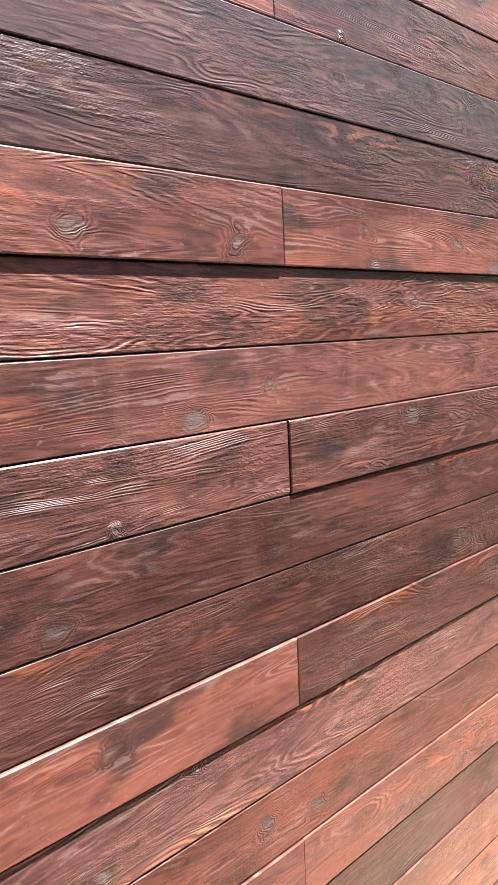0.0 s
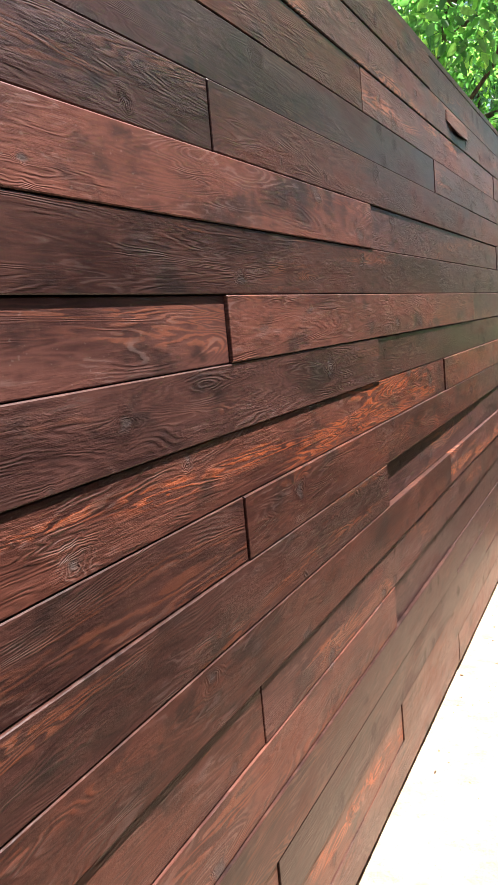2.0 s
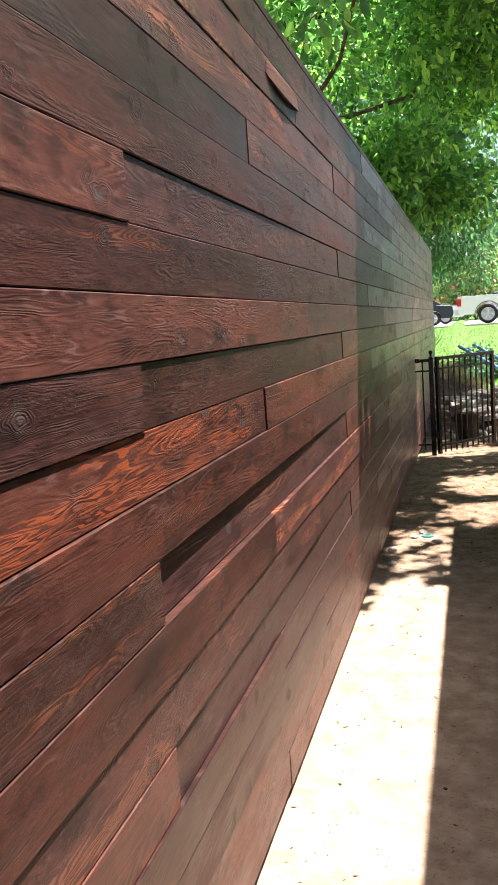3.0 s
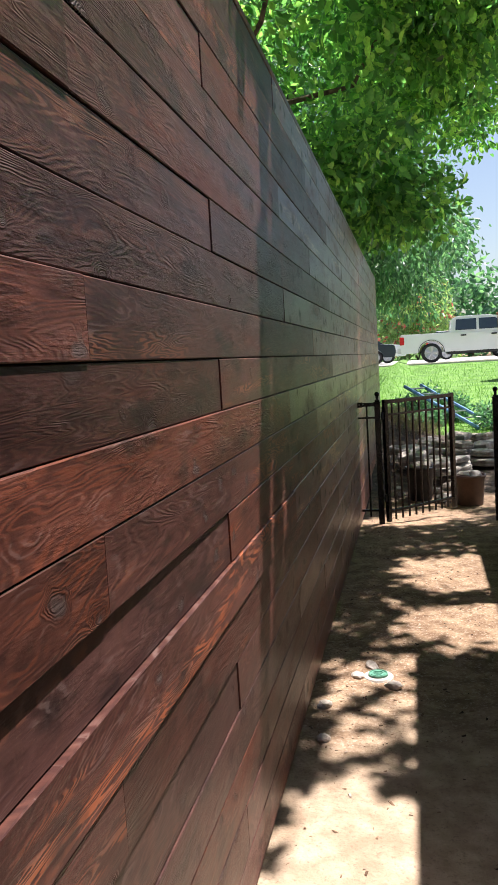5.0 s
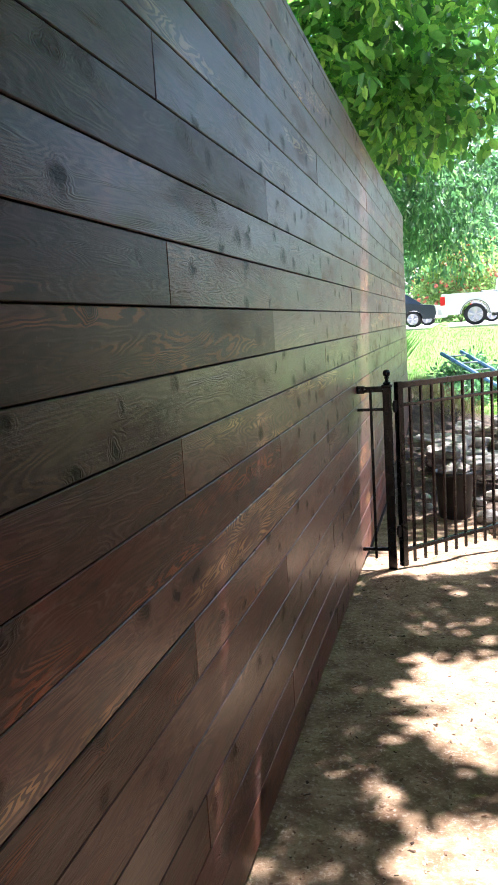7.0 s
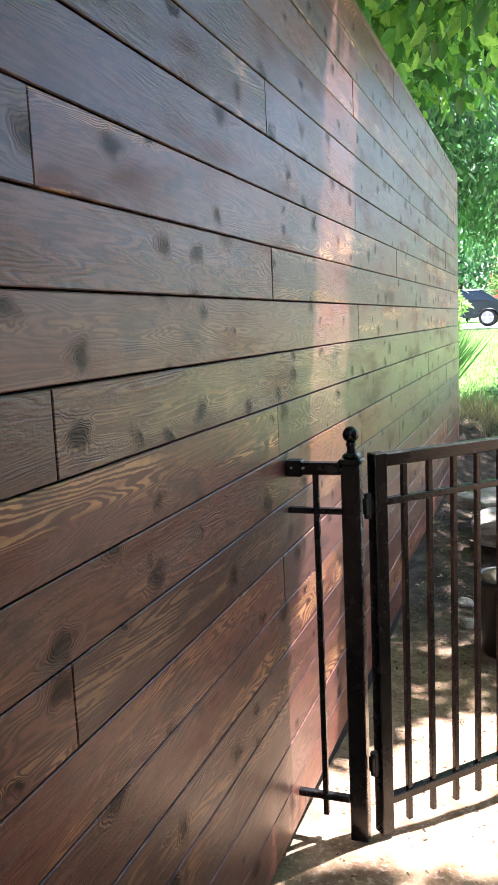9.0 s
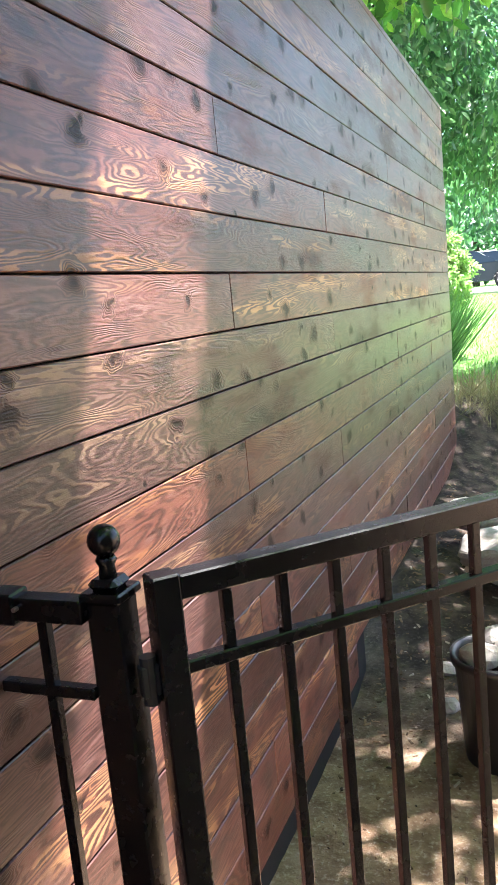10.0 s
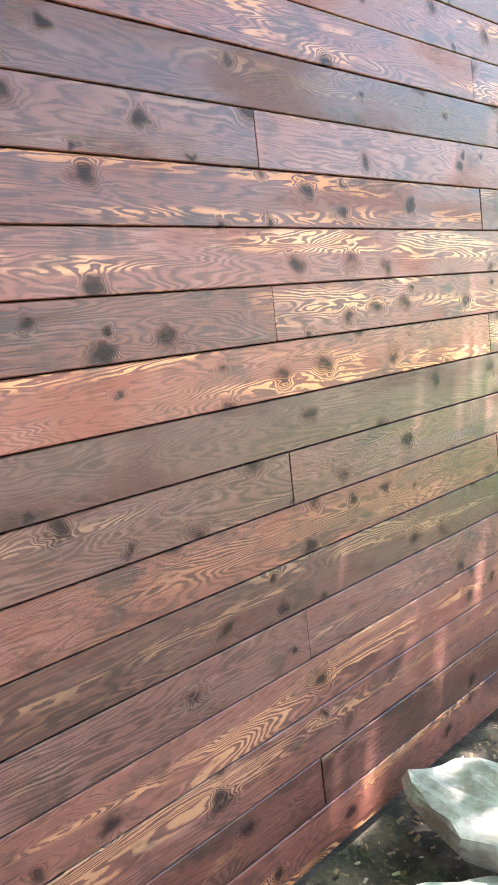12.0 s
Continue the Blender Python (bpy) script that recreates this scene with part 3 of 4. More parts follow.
FLAG = "pale broken flagstone stacked in a pile on dark soil"
stones = (
    # x, y, underside, half length, half width, thickness, turn, tilt
    (0.78, 15.26, 0.17, 0.24, 0.19, 0.060, 20, (6, -4)),
    (0.48, 15.66, 0.20, 0.23, 0.17, 0.085, 20, (10, -3)),
    (0.80, 15.30, 0.05, 0.24, 0.18, 0.060, 140, (-3, 5)),
    (0.42, 16.15, 0.22, 0.34, 0.19, 0.085, 8, (8, 3)),
    (0.66, 16.02, 0.12, 0.28, 0.22, 0.070, 35, (3, 6)),
    (0.48, 15.75, 0.09, 0.27, 0.20, 0.090, 100, (2, -3)),
    (0.72, 16.42, 0.16, 0.30, 0.22, 0.075, 60, (-4, 4)),
    (0.55, 16.60, 0.05, 0.30, 0.24, 0.085, 15, (2, 2)),
    (0.62, 16.70, 0.26, 0.18, 0.13, 0.070, 80, (6, -7)),
    (0.98, 15.65, 0.04, 0.26, 0.20, 0.080, 50, (2, -5)),
    (1.00, 15.75, 0.14, 0.22, 0.19, 0.065, 110, (-5, 3)),
    (1.08, 16.35, 0.04, 0.30, 0.24, 0.090, 10, (2, 2)),
    (1.05, 16.40, 0.15, 0.27, 0.20, 0.075, 75, (-3, 4)),
    (1.10, 16.45, 0.25, 0.24, 0.19, 0.070, 130, (3, -4)),
    (1.45, 16.15, 0.03, 0.30, 0.24, 0.090, 40, (-2, 3)),
    (1.42, 16.25, 0.14, 0.26, 0.21, 0.080, 95, (4, 2)),
    (1.48, 16.70, 0.06, 0.28, 0.25, 0.110, 20, (2, -2)),
    (1.44, 16.78, 0.19, 0.27, 0.20, 0.080, 60, (-4, -3)),
    (1.10, 17.00, 0.05, 0.30, 0.24, 0.110, 120, (3, 3)),
    (1.05, 17.05, 0.18, 0.28, 0.22, 0.085, 5, (-3, 2)),
    (1.12, 17.10, 0.29, 0.25, 0.20, 0.080, 70, (5, -3)),
    (0.75, 17.20, 0.10, 0.24, 0.20, 0.100, 30, (-3, 4)),
    (0.72, 17.25, 0.22, 0.20, 0.17, 0.080, 90, (4, -5)),
    (1.50, 17.25, 0.08, 0.28, 0.22, 0.150, 45, (2, 2)),
    (1.46, 17.30, 0.25, 0.26, 0.20, 0.090, 100, (-2, 4)),
)
for k, (x, y, z, rx, ry, th, turn, tilt) in enumerate(stones):
    slab("flagstone", x, y - 0.08, z - 0.03, rx, ry, th, turn, tilt, 100 + k, FLAG)


def rock(name, x, y, z, size, seed, label, category="rock", group="", mat=None):
    """A rounded, faceted stone that sits a little in the soil."""
    r = random.Random(seed)
    b = bmesh.new()
    bmesh.ops.create_icosphere(b, subdivisions=2, radius=1.0)
    off = Vector((r.uniform(0, 50), r.uniform(0, 50), 0))
    for v in b.verts:
        k = 1 + 0.30 * noise.noise(v.co * 1.1 + off) + 0.10 * noise.noise(v.co * 3.1 + off)
        v.co = Vector((v.co.x * size[0] * k, v.co.y * size[1] * k, v.co.z * size[2] * k))
    ob = mesh_thing(name, b, mat or STONE, label, category, group)
    ob.matrix_world = pose(x, y, z, r.uniform(-12, 12), r.uniform(-12, 12), r.uniform(0, 360))
    return ob


def pot(x, y, z, r0, r1, h, mat, label, soil):
    ob = thing("plant_pot", label, "pot", pose(x, y, z))
    bm = bmesh.new()
    lathe(bm, [(0.001, 0.012), (r0 * 0.97, 0.0), (r0, 0.012), (r1, h - 0.03), (r1 + 0.012, h - 0.028), (r1 + 0.014, h), (r1 - 0.002, h + 0.001), (r1 - 0.006, h - 0.03), (r0 - 0.004, 0.03), (0.001, 0.03)], 28)
    smooth(part("body", bm, mat, ob))
    bm = bmesh.new()
    tube(bm, (0, 0, h * 0.72), (0, 0, h * 0.80), r1 - 0.03, r1 - 0.022, 20)
    part("soil", bm, soil, ob)
    return ob


SOIL = plain_material("garden_soil", (0.06, 0.045, 0.034), 0.95, 0, 0.4, 20.0, 0.6)
pot(0.545, 14.35, -0.15, 0.125, 0.150, 0.40, POT_BLACK, "black plastic nursery pot filled with pale stones", SOIL)
pot(1.06, 13.98, -0.14, 0.135, 0.158, 0.34, POT_BROWN, "dark brown plastic tub filled with pale stones", SOIL)
for k, (x, y, z, s) in enumerate(((0.49, 14.30, 0.25, (0.08, 0.06, 0.05)), (0.60, 14.36, 0.26, (0.075, 0.07, 0.05)), (0.54, 14.44, 0.25, (0.06, 0.06, 0.05)),
                                  (1.00, 13.95, 0.19, (0.09, 0.07, 0.05)), (1.12, 14.00, 0.19, (0.08, 0.08, 0.05)), (1.04, 14.07, 0.18, (0.07, 0.06, 0.05)))):
    rock("pot_stone", x, y, z, s, 40 + k, "pale rounded stone lying in a plastic pot", "stone", "stones in the pots")
for k, (x, y, s) in enumerate(((0.80, 14.15, (0.10, 0.08, 0.07)), (0.86, 13.85, (0.07, 0.06, 0.05)), (0.72, 14.75, (0.09, 0.07, 0.05)), (0.33, 14.62, (0.045, 0.04, 0.03)), (0.30, 14.85, (0.05, 0.035, 0.03)), (0.9, 14.9, (0.11, 0.08, 0.06)))):
    rock("loose_stone", x, y, height(x, y) + s[2] * 0.4, s, 60 + k, "pale loose stone on the dirt behind the gate", "stone", "loose stones")
rock("boulder", 1.42, 12.15, 0.13, (0.25, 0.22, 0.34), 77, "pinkish limestone boulder with a sunlit white top", "rock")

cover = thing("valve_cover", "round green plastic valve cover set in broken concrete", "utility cover", pose(0.285, 8.975, -0.032))
bm = bmesh.new()
lathe(bm, [(0.001, 0.004), (0.04, 0.004), (0.041, 0.010), (0.056, 0.010), (0.058, 0.003), (0.066, 0.003), (0.068, 0.010), (0.075, 0.010), (0.077, -0.03)], 28, (0, 0, 0.014))
part("lid", bm, COVER_GREEN, cover)
bm = bmesh.new()
for k in range(3):
    box(bm, (-0.03, -0.022 + 0.018 * k, 0.0175), (0.03, -0.014 + 0.018 * k, 0.0215), 0.001)
part("grip_ribs", bm, COVER_GREEN, cover)
bm = bmesh.new()
lathe(bm, [(0.080, -0.03), (0.080, 0.008), (0.112, 0.004), (0.135, -0.03)], 24)
part("collar", bm, MORTAR, cover, "chipped pale concrete collar")
cover.scale = (0.62, 0.62, 0.62)
for k, (x, y, s) in enumerate(((0.36, 8.86, (0.055, 0.032, 0.022)), (0.19, 8.97, (0.04, 0.035, 0.016)), (0.25, 9.10, (0.05, 0.03, 0.016)), (0.06, 8.62, (0.035, 0.03, 0.022)), (0.09, 8.30, (0.03, 0.028, 0.02)))):
    rock("rubble", x, y, -0.03, s, 80 + k, "small pale piece of broken concrete on the dirt", "rubble", "rubble beside the cover", MORTAR)

# mulch chips, grit and dead leaves on the dirt
rng = random.Random(9)
verts, faces = [], []
for k in range(7500):
    y = rng.uniform(4.5, 17.2)
    x = min(rng.expovariate(1.7), 3.0) + 0.015 if rng.random() < 0.6 else rng.uniform(0.02, 1.7)
    far = 1.0 if y > 14 else 0.55
    if y < 8.2 and rng.random() < 0.75:
        continue
    s = rng.uniform(0.002, 0.0085) * (0.7 + 0.5 * far)
    if rng.random() < 0.75 and y < 14:
        s *= 0.55
    z = height(x, y)
    q = Euler((rng.uniform(-0.5, 0.5), rng.uniform(-0.5, 0.5), rng.uniform(0, 6.28))).to_matrix()
    h = s * rng.uniform(0.25, 0.5)
    base = len(verts)
    for u, v, w in ((-1.7, -0.6, 0), (1.5, -0.7, 0), (1.8, 0.5, 0), (-1.4, 0.7, 0), (-1.2, -0.4, h / s), (1.1, -0.4, h / s), (1.2, 0.4, h / s), (-1.0, 0.4, h / s)):
        verts.append(q @ Vector((u * s, v * s, w * s)) + Vector((x, y, z)))
    for f in ((4, 5, 6, 7), (0, 1, 5, 4), (1, 2, 6, 5), (2, 3, 7, 6), (3, 0, 4, 7)):
        faces.append([base + i for i in f])


def chips_material():
    n = Nodes("mulch")
    r = n.add("ShaderNodeNewGeometry", out=8)
    col = n.mix(n.ramp(r, 0.0, 0.6), (0.05, 0.032, 0.022), (0.24, 0.15, 0.095))
    return n.done(n.mix(n.ramp(r, 0.8, 1.0), col, (0.42, 0.36, 0.29)), 0.9, spec=0.2)


me = bpy.data.meshes.new("mulch")
me.from_pydata(verts, [], faces)
me.materials.append(chips_material())
tagged(new("mulch", me), "brown mulch chips and grit scattered on dirt", "mulch", kind="stuff")


# ---------------------------------------------------------------- trees, shrubs, grass
def leaf_mesh(name, places, ways, sizes, wide, material, parent, label="", fold=0.25):
    """Many small folded leaves in one mesh: each has a base, two sides and a tip."""
    p = np.array(places)
    n = len(p)
    d = np.array(ways)
    d /= np.linalg.norm(d, axis=1)[:, None]
    ref = np.random.default_rng(4).normal(size=(n, 3))
    side = np.cross(d, ref)
    side /= np.linalg.norm(side, axis=1)[:, None]
    up = np.cross(side, d)
    s = np.array(sizes)[:, None]
    w = s * wide
    rows = [p, p + d * s * 0.30 + side * w * 0.5 + up * w * fold, p + d * s * 0.70 + side * w * 0.42 + up * w * fold, p + d * s,
            p + d * s * 0.70 - side * w * 0.42 + up * w * fold, p + d * s * 0.30 - side * w * 0.5 + up * w * fold]
    co = np.stack(rows, 1).reshape(-1, 3)
    base = np.arange(n)[:, None] * 6
    quads = np.concatenate([base + np.array([0, 1, 2, 3]), base + np.array([0, 3, 4, 5])], 1).reshape(-1, 4)
    me = bpy.data.meshes.new(name)
    me.vertices.add(len(co))
    me.vertices.foreach_set("co", co.ravel())
    me.loops.add(quads.size)
    me.loops.foreach_set("vertex_index", quads.ravel().astype(np.int32))
    me.polygons.add(len(quads))
    me.polygons.foreach_set("loop_start", (np.arange(len(quads)) * 4).astype(np.int32))
    me.update(calc_edges=True)
    me.materials.append(material)
    ob = new(name, me)
    ob.parent = parent
    return tagged(ob, label)


def clumps(seed, centres, radius, each, size, flat=0.7, keep=None, droop=0.3):
    """Leaves gathered in loose clumps round the centres, more of them on the outside."""
    r = np.random.default_rng(seed)
    at, way, big = [], [], []
    for c in centres:
        rad = radius * r.uniform(0.6, 1.3)
        v = r.normal(size=(each, 3))
        v /= np.linalg.norm(v, axis=1)[:, None]
        q = np.array(c) + v * (rad * r.uniform(0.25, 1.0, (each, 1)) ** 0.6) * np.array([1, 1, flat])
        at.append(q)
        way.append(v + r.normal(size=(each, 3)) * 0.7 - np.array([0, 0, droop]))
        big.append(size * r.uniform(0.55, 1.25, each))
    at, way, big = np.concatenate(at), np.concatenate(way), np.concatenate(big)
    if keep is not None:
        ok = keep(at)
        at, way, big = at[ok], way[ok], big[ok]
    return at, way, big


def limbs(bm, points, radii, n=9):
    for (a, b), (r0, r1) in zip(zip(points, points[1:]), zip(radii, radii[1:])):
        tube(bm, a, b, r0, r1, n)


# stretches of the wall's foot that the crown is cut open to light
SHAFTS = ((-9.0, 7.43), (7.52, 7.67), (7.80, 7.91), (9.33, 9.42), (9.75, 9.84), (11.71, 11.80), (12.13, 12.21), (12.48, 13.10))


def sunlit(p):
    """Leaves to keep: the crown is cut open wherever sun is wanted on the wall and the path."""
    g = noise_rows(p)
    foot = p[:, 1] - SUN_Y * p[:, 2]
    zw = p[:, 2] - p[:, 0] / SUN_X
    on_wall = (p[:, 0] > 0) & (zw > -0.2) & (zw < 2.75)
    lit = np.zeros(len(p), bool)
    for a, b in SHAFTS:
        lit |= (foot > a) & (foot < b)
    lit &= on_wall
    h = p[:, 2] + 0.05
    gx, gy = p[:, 0] - SUN_X * h + 0.06 * g, p[:, 1] - SUN_Y * h + 0.10 * g
    ground_lit = (gy < 7.9) | ((gy < 9.25) & (np.sin(gx * 17 + 2 * np.sin(gy * 9)) * np.cos(gy * 13) > -0.35))
    for x, y, rx, ry in ((0.90, 11.02, 0.66, 0.36), (0.75, 10.62, 0.50, 0.19), (1.05, 9.78, 0.72, 0.42), (0.30, 8.95, 0.20, 0.16), (0.36, 12.92, 0.46, 0.42), (0.62, 13.32, 0.48, 0.48),
                         (0.24, 15.45, 0.10, 0.11)):
        ground_lit |= ((gx - x) / rx) ** 2 + ((gy - y) / ry) ** 2 < 1
    ground_lit |= (gy > 9.0) & (gy < 12.7) & (gx > 0.12) & (np.sin(gx * 24 + 3 * np.sin(gy * 5.3)) * np.cos(gy * 21 + 2.5 * np.sin(gx * 7.1)) + 0.25 * g > 0.22)
    ground_lit |= (gy > 13.2) & (gy < 14.4) & (gx > 0.08) & (np.sin(gx * 19 + 3 * np.sin(gy * 6.1)) * np.cos(gy * 17 + 2.5 * np.sin(gx * 8.3)) > 0.25)
    ground_lit &= gx > -0.02
    # also cut open so that sun reaches the top rail of the open gate
    rx, ry = p[:, 0] - SUN_X * (p[:, 2] - 1.1), p[:, 1] - SUN_Y * (p[:, 2] - 1.1)
    along = (rx - 0.12) * 0.676 + (ry - 12.65) * 0.737
    off = np.abs((ry - 12.65) * 0.676 - (rx - 0.12) * 0.737)
    ground_lit |= (off < 0.17) & (along > 0.05) & (along < 0.8)
    return ~(lit | ground_lit)


def noise_rows(p):
    return np.sin(p[:, 0] * 9.1 + 1.7 * np.sin(p[:, 1] * 7.3)) * np.cos(p[:, 1] * 8.7 + np.sin(p[:, 2] * 5.1))


r = np.random.default_rng(11)
shade_tree = thing("shade_tree", "large broad-leaved tree with glossy green leaves overhanging the wall", "tree", pose(0, 0, 0))
centres = np.stack([r.uniform(-3.6, 2.0, 200), r.uniform(8.2, 17.6, 200), r.uniform(3.5, 7.0, 200)], 1)
centres[:, 2] = np.where(centres[:, 0] > 0.4, 5.0 + (centres[:, 2] - 3.5) * 0.6, centres[:, 2])
# over, beyond and dense are overhead leaves added to shade wall and path
over = np.stack([r.uniform(0.2, 2.5, 85), r.uniform(8.6, 15.8, 85), r.uniform(4.9, 6.6, 85)], 1)
wide = np.stack([r.uniform(1.8, 4.2, 60), r.uniform(12.6, 20.5, 60), r.uniform(6.2, 8.0, 60)], 1)
beyond = np.stack([r.uniform(-0.6, 2.0, 55), r.uniform(15.8, 20.5, 55), r.uniform(4.8, 6.6, 55)], 1)
low = np.stack([r.uniform(-1.2, 0.7, 40), r.uniform(13.0, 17.0, 40), r.uniform(3.15, 3.7, 40)], 1)
dense = np.stack([r.uniform(0.35, 1.9, 105), r.uniform(8.7, 16.5, 105), r.uniform(4.9, 6.4, 105)], 1)
# wide, flank and outer: side leaves, mostly out of view, added to cut sky light
flank = np.stack([r.uniform(2.4, 5.0, 42), r.uniform(11.4, 14.2, 42), r.uniform(3.5, 5.2, 42)], 1)
outer = np.stack([r.uniform(1.8, 5.2, 95), r.uniform(9.0, 14.6, 95), r.uniform(5.2, 7.2, 95)], 1)
at, way, big = clumps(1, np.concatenate([centres, low, over, beyond, wide, dense, outer, flank]), 0.62, 190, 0.125, 0.7, sunlit)
leaf_mesh("crown", at, way, big, 0.5, LEAF_NEAR, shade_tree)
bm = bmesh.new()
limbs(bm, [(-2.2, 13.2, -0.3), (-2.1, 13.1, 1.6), (-1.9, 13.0, 3.2), (-1.5, 13.0, 4.6), (-1.0, 13.2, 6.2)], [0.26, 0.20, 0.17, 0.12, 0.05])
part("trunk", bm, BARK, shade_tree)
for a, b, c in (((-1.9, 13.0, 3.2), (-0.6, 12.0, 4.3), (0.2, 10.8, 5.9)), ((-1.7, 13.0, 3.8), (0.0, 14.2, 4.4), (0.7, 15.0, 5.9)), ((-1.6, 13.0, 4.4), (-1.8, 11.2, 5.0), (-1.4, 9.2, 5.4)),
                ((-1.9, 13.0, 3.4), (-2.2, 14.8, 4.4), (-1.6, 16.6, 5.0)), ((-1.3, 13.1, 5.0), (0.6, 12.8, 5.9), (1.2, 12.6, 6.7))):
    bm = bmesh.new()
    limbs(bm, [a, b, c], [0.045, 0.022, 0.008], 7)
    part("limb", bm, BARK, shade_tree)

far_tree = thing("hanging_tree", "tall tree with fine drooping dark green foliage", "tree", pose(0, 0, 0))
centres = []
for k in range(300):
    a, q = r.uniform(0, 6.283), r.uniform(0.1, 1.0) ** 0.5
    x, y = -1.7 + 3.4 * q * math.cos(a), 22.6 + 3.0 * q * math.sin(a)
    zlow = 3.2 + 0.25 * abs(x - 0.3) + 0.5 * math.sin(x * 3.1 + y)
    centres.append((x, y, r.uniform(zlow, 10.5) if k > 110 else r.uniform(zlow - 0.4, zlow + 0.7)))
at, way, big = clumps(2, centres, 0.72, 170, 0.13, 1.1, None, 1.3)
leaf_mesh("crown", at, way, big, 0.42, LEAF_FAR, far_tree)
bm = bmesh.new()
limbs(bm, [(-2.6, 23.2, -0.2), (-2.55, 23.2, 2.0), (-2.4, 23.1, 4.0), (-2.0, 22.9, 6.5), (-1.7, 22.6, 9.0)], [0.34, 0.27, 0.24, 0.16, 0.05])
part("trunk", bm, BARK, far_tree)
for a, b, c in (((-2.4, 23.1, 4.0), (-0.9, 22.6, 5.4), (0.8, 22.2, 6.2)), ((-2.5, 23.1, 3.6), (-3.6, 23.4, 5.4), (-4.4, 23.6, 6.6)), ((-2.2, 22.9, 5.3), (-1.6, 21.4, 6.6), (-1.0, 20.4, 7.0))):
    bm = bmesh.new()
    limbs(bm, [a, b, c], [0.16, 0.10, 0.03], 7)
    part("limb", bm, BARK, far_tree)

side_tree = thing("side_tree", "leafy green tree behind the end of the wall", "tree", pose(0, 0, 0))
centres = np.stack([r.uniform(-5.0, -0.4, 150), r.uniform(18.8, 24.0, 150), r.uniform(2.9, 8.0, 150)], 1)
at, way, big = clumps(3, centres, 0.62, 180, 0.11, 1.0, None, 0.9)
leaf_mesh("crown", at, way, big, 0.42, LEAF_FAR, side_tree)
bm = bmesh.new()
limbs(bm, [(-2.6, 21.5, -0.2), (-2.6, 21.4, 2.4), (-2.4, 21.4, 4.6), (-2.2, 21.6, 7.0)], [0.2, 0.16, 0.12, 0.04])
part("trunk", bm, BARK, side_tree)


def shrub(name, label, seed, x, y, rad, high, count, size, mat, droop=0.2, blossom=0, base=None):
    q = np.random.default_rng(seed)
    z = height(x, y) if base is None else base
    ob = thing(name, label, "shrub", pose(0, 0, 0))
    cs = []
    for k in range(count):
        a, e = q.uniform(0, 6.283), q.uniform(0, 1) ** 0.5
        cs.append((x + rad * 0.85 * e * math.cos(a), y + rad * 0.85 * e * math.sin(a), z + high * q.uniform(0.15, 0.95) * (1.05 - 0.4 * e)))
    at, way, big = clumps(seed + 1, cs, rad * 0.32, 120, size, 0.9, None, droop)
    leaf_mesh("foliage", at, way, big, 0.45, mat, ob)
    if blossom:
        k = q.integers(0, len(at), blossom)
        leaf_mesh("blossom", at[k], way[k], big[k] * 1.1, 0.8, FLOWER, ob, "coral red flowers")
    bm = bmesh.new()
    for k in range(4):
        a = k * 1.57 + 0.4
        limbs(bm, [(x, y, z - 0.1), (x + 0.25 * rad * math.cos(a), y + 0.25 * rad * math.sin(a), z + high * 0.4), (x + 0.5 * rad * math.cos(a), y + 0.5 * rad * math.sin(a), z + high * 0.75)], [0.03, 0.022, 0.008], 6)
    part("stems", bm, BARK, ob)
    return ob


shrub("flowering_tree", "small crape myrtle with coral red blossom", 21, 0.9, 58.0, 2.7, 6.0, 80, 0.24, LEAF_LIGHT, 0.2, 620, 1.0)
shrub("light_shrub", "bright yellow-green sunlit shrub on the lawn", 23, -1.40, 28.4, 0.6, 2.2, 40, 0.12, LEAF_LIGHT)
shrub("light_shrub", "bright yellow-green sunlit shrub on the lawn", 43, -2.3, 28.0, 0.7, 2.3, 44, 0.12, LEAF_LIGHT)
shrub("light_shrub", "bright yellow-green sunlit shrub on the lawn", 45, -3.4, 28.4, 0.8, 2.4, 44, 0.12, LEAF_LIGHT)
shrub("dark_shrub", "low dark green shrub beside the stone pile", 25, 0.85, 21.9, 0.75, 0.62, 40, 0.08, LEAF_FAR)
shrub("low_shrub", "low green plants along the lawn's edge", 27, 2.1, 20.6, 0.6, 0.5, 26, 0.07, LEAF_FAR)
shrub("corner_shrub", "dark leafy shrub at the foot of the wall end", 29, 0.55, 19.9, 0.45, 0.5, 22, 0.07, LEAF_FAR)


def blades(name, label, seed, count, place, long, wide, mat, lean, category, kind=""):
    q = random.Random(seed)
    ps, ds, ss = [], [], []
    for _ in range(count):
        x, y = place(q)
        ps.append((x, y, height(x, y) - 0.01))
        a = q.uniform(0, 6.283)
        l = lean * q.random()
        ds.append((l * math.cos(a), l * math.sin(a), 1.0))
        ss.append(long * q.uniform(0.5, 1.2))
    ob = leaf_mesh(name, ps, ds, ss, wide, mat, None, label, 0.1)
    return tagged(ob, label, category, kind=kind)


def disc(cx, cy, rad):
    def place(q):
        a, e = q.uniform(0, 6.283), rad * q.random() ** 0.7
        return cx + e * math.cos(a), cy + e * math.sin(a)
    return place


blades("tall_grass", "clump of tall arching ornamental grass", 31, 1700, disc(-1.0, 22.8, 0.30), 1.30, 0.011, REED, 1.0, "grass clump")
blades("dry_grass", "heap of dry straw-coloured grass on the soil bank", 33, 1500, disc(0.30, 18.75, 0.6), 0.30, 0.02, STRAW, 2.2, "dry grass", "stuff")
blades("lawn_grass", "sunlit green lawn grass", 35, 30000, lambda q: (q.uniform(-3.0, 6.0), 19.6 + 18.0 * q.random() ** 1.4), 0.075, 0.16, BLADE, 0.9, "grass", "stuff")

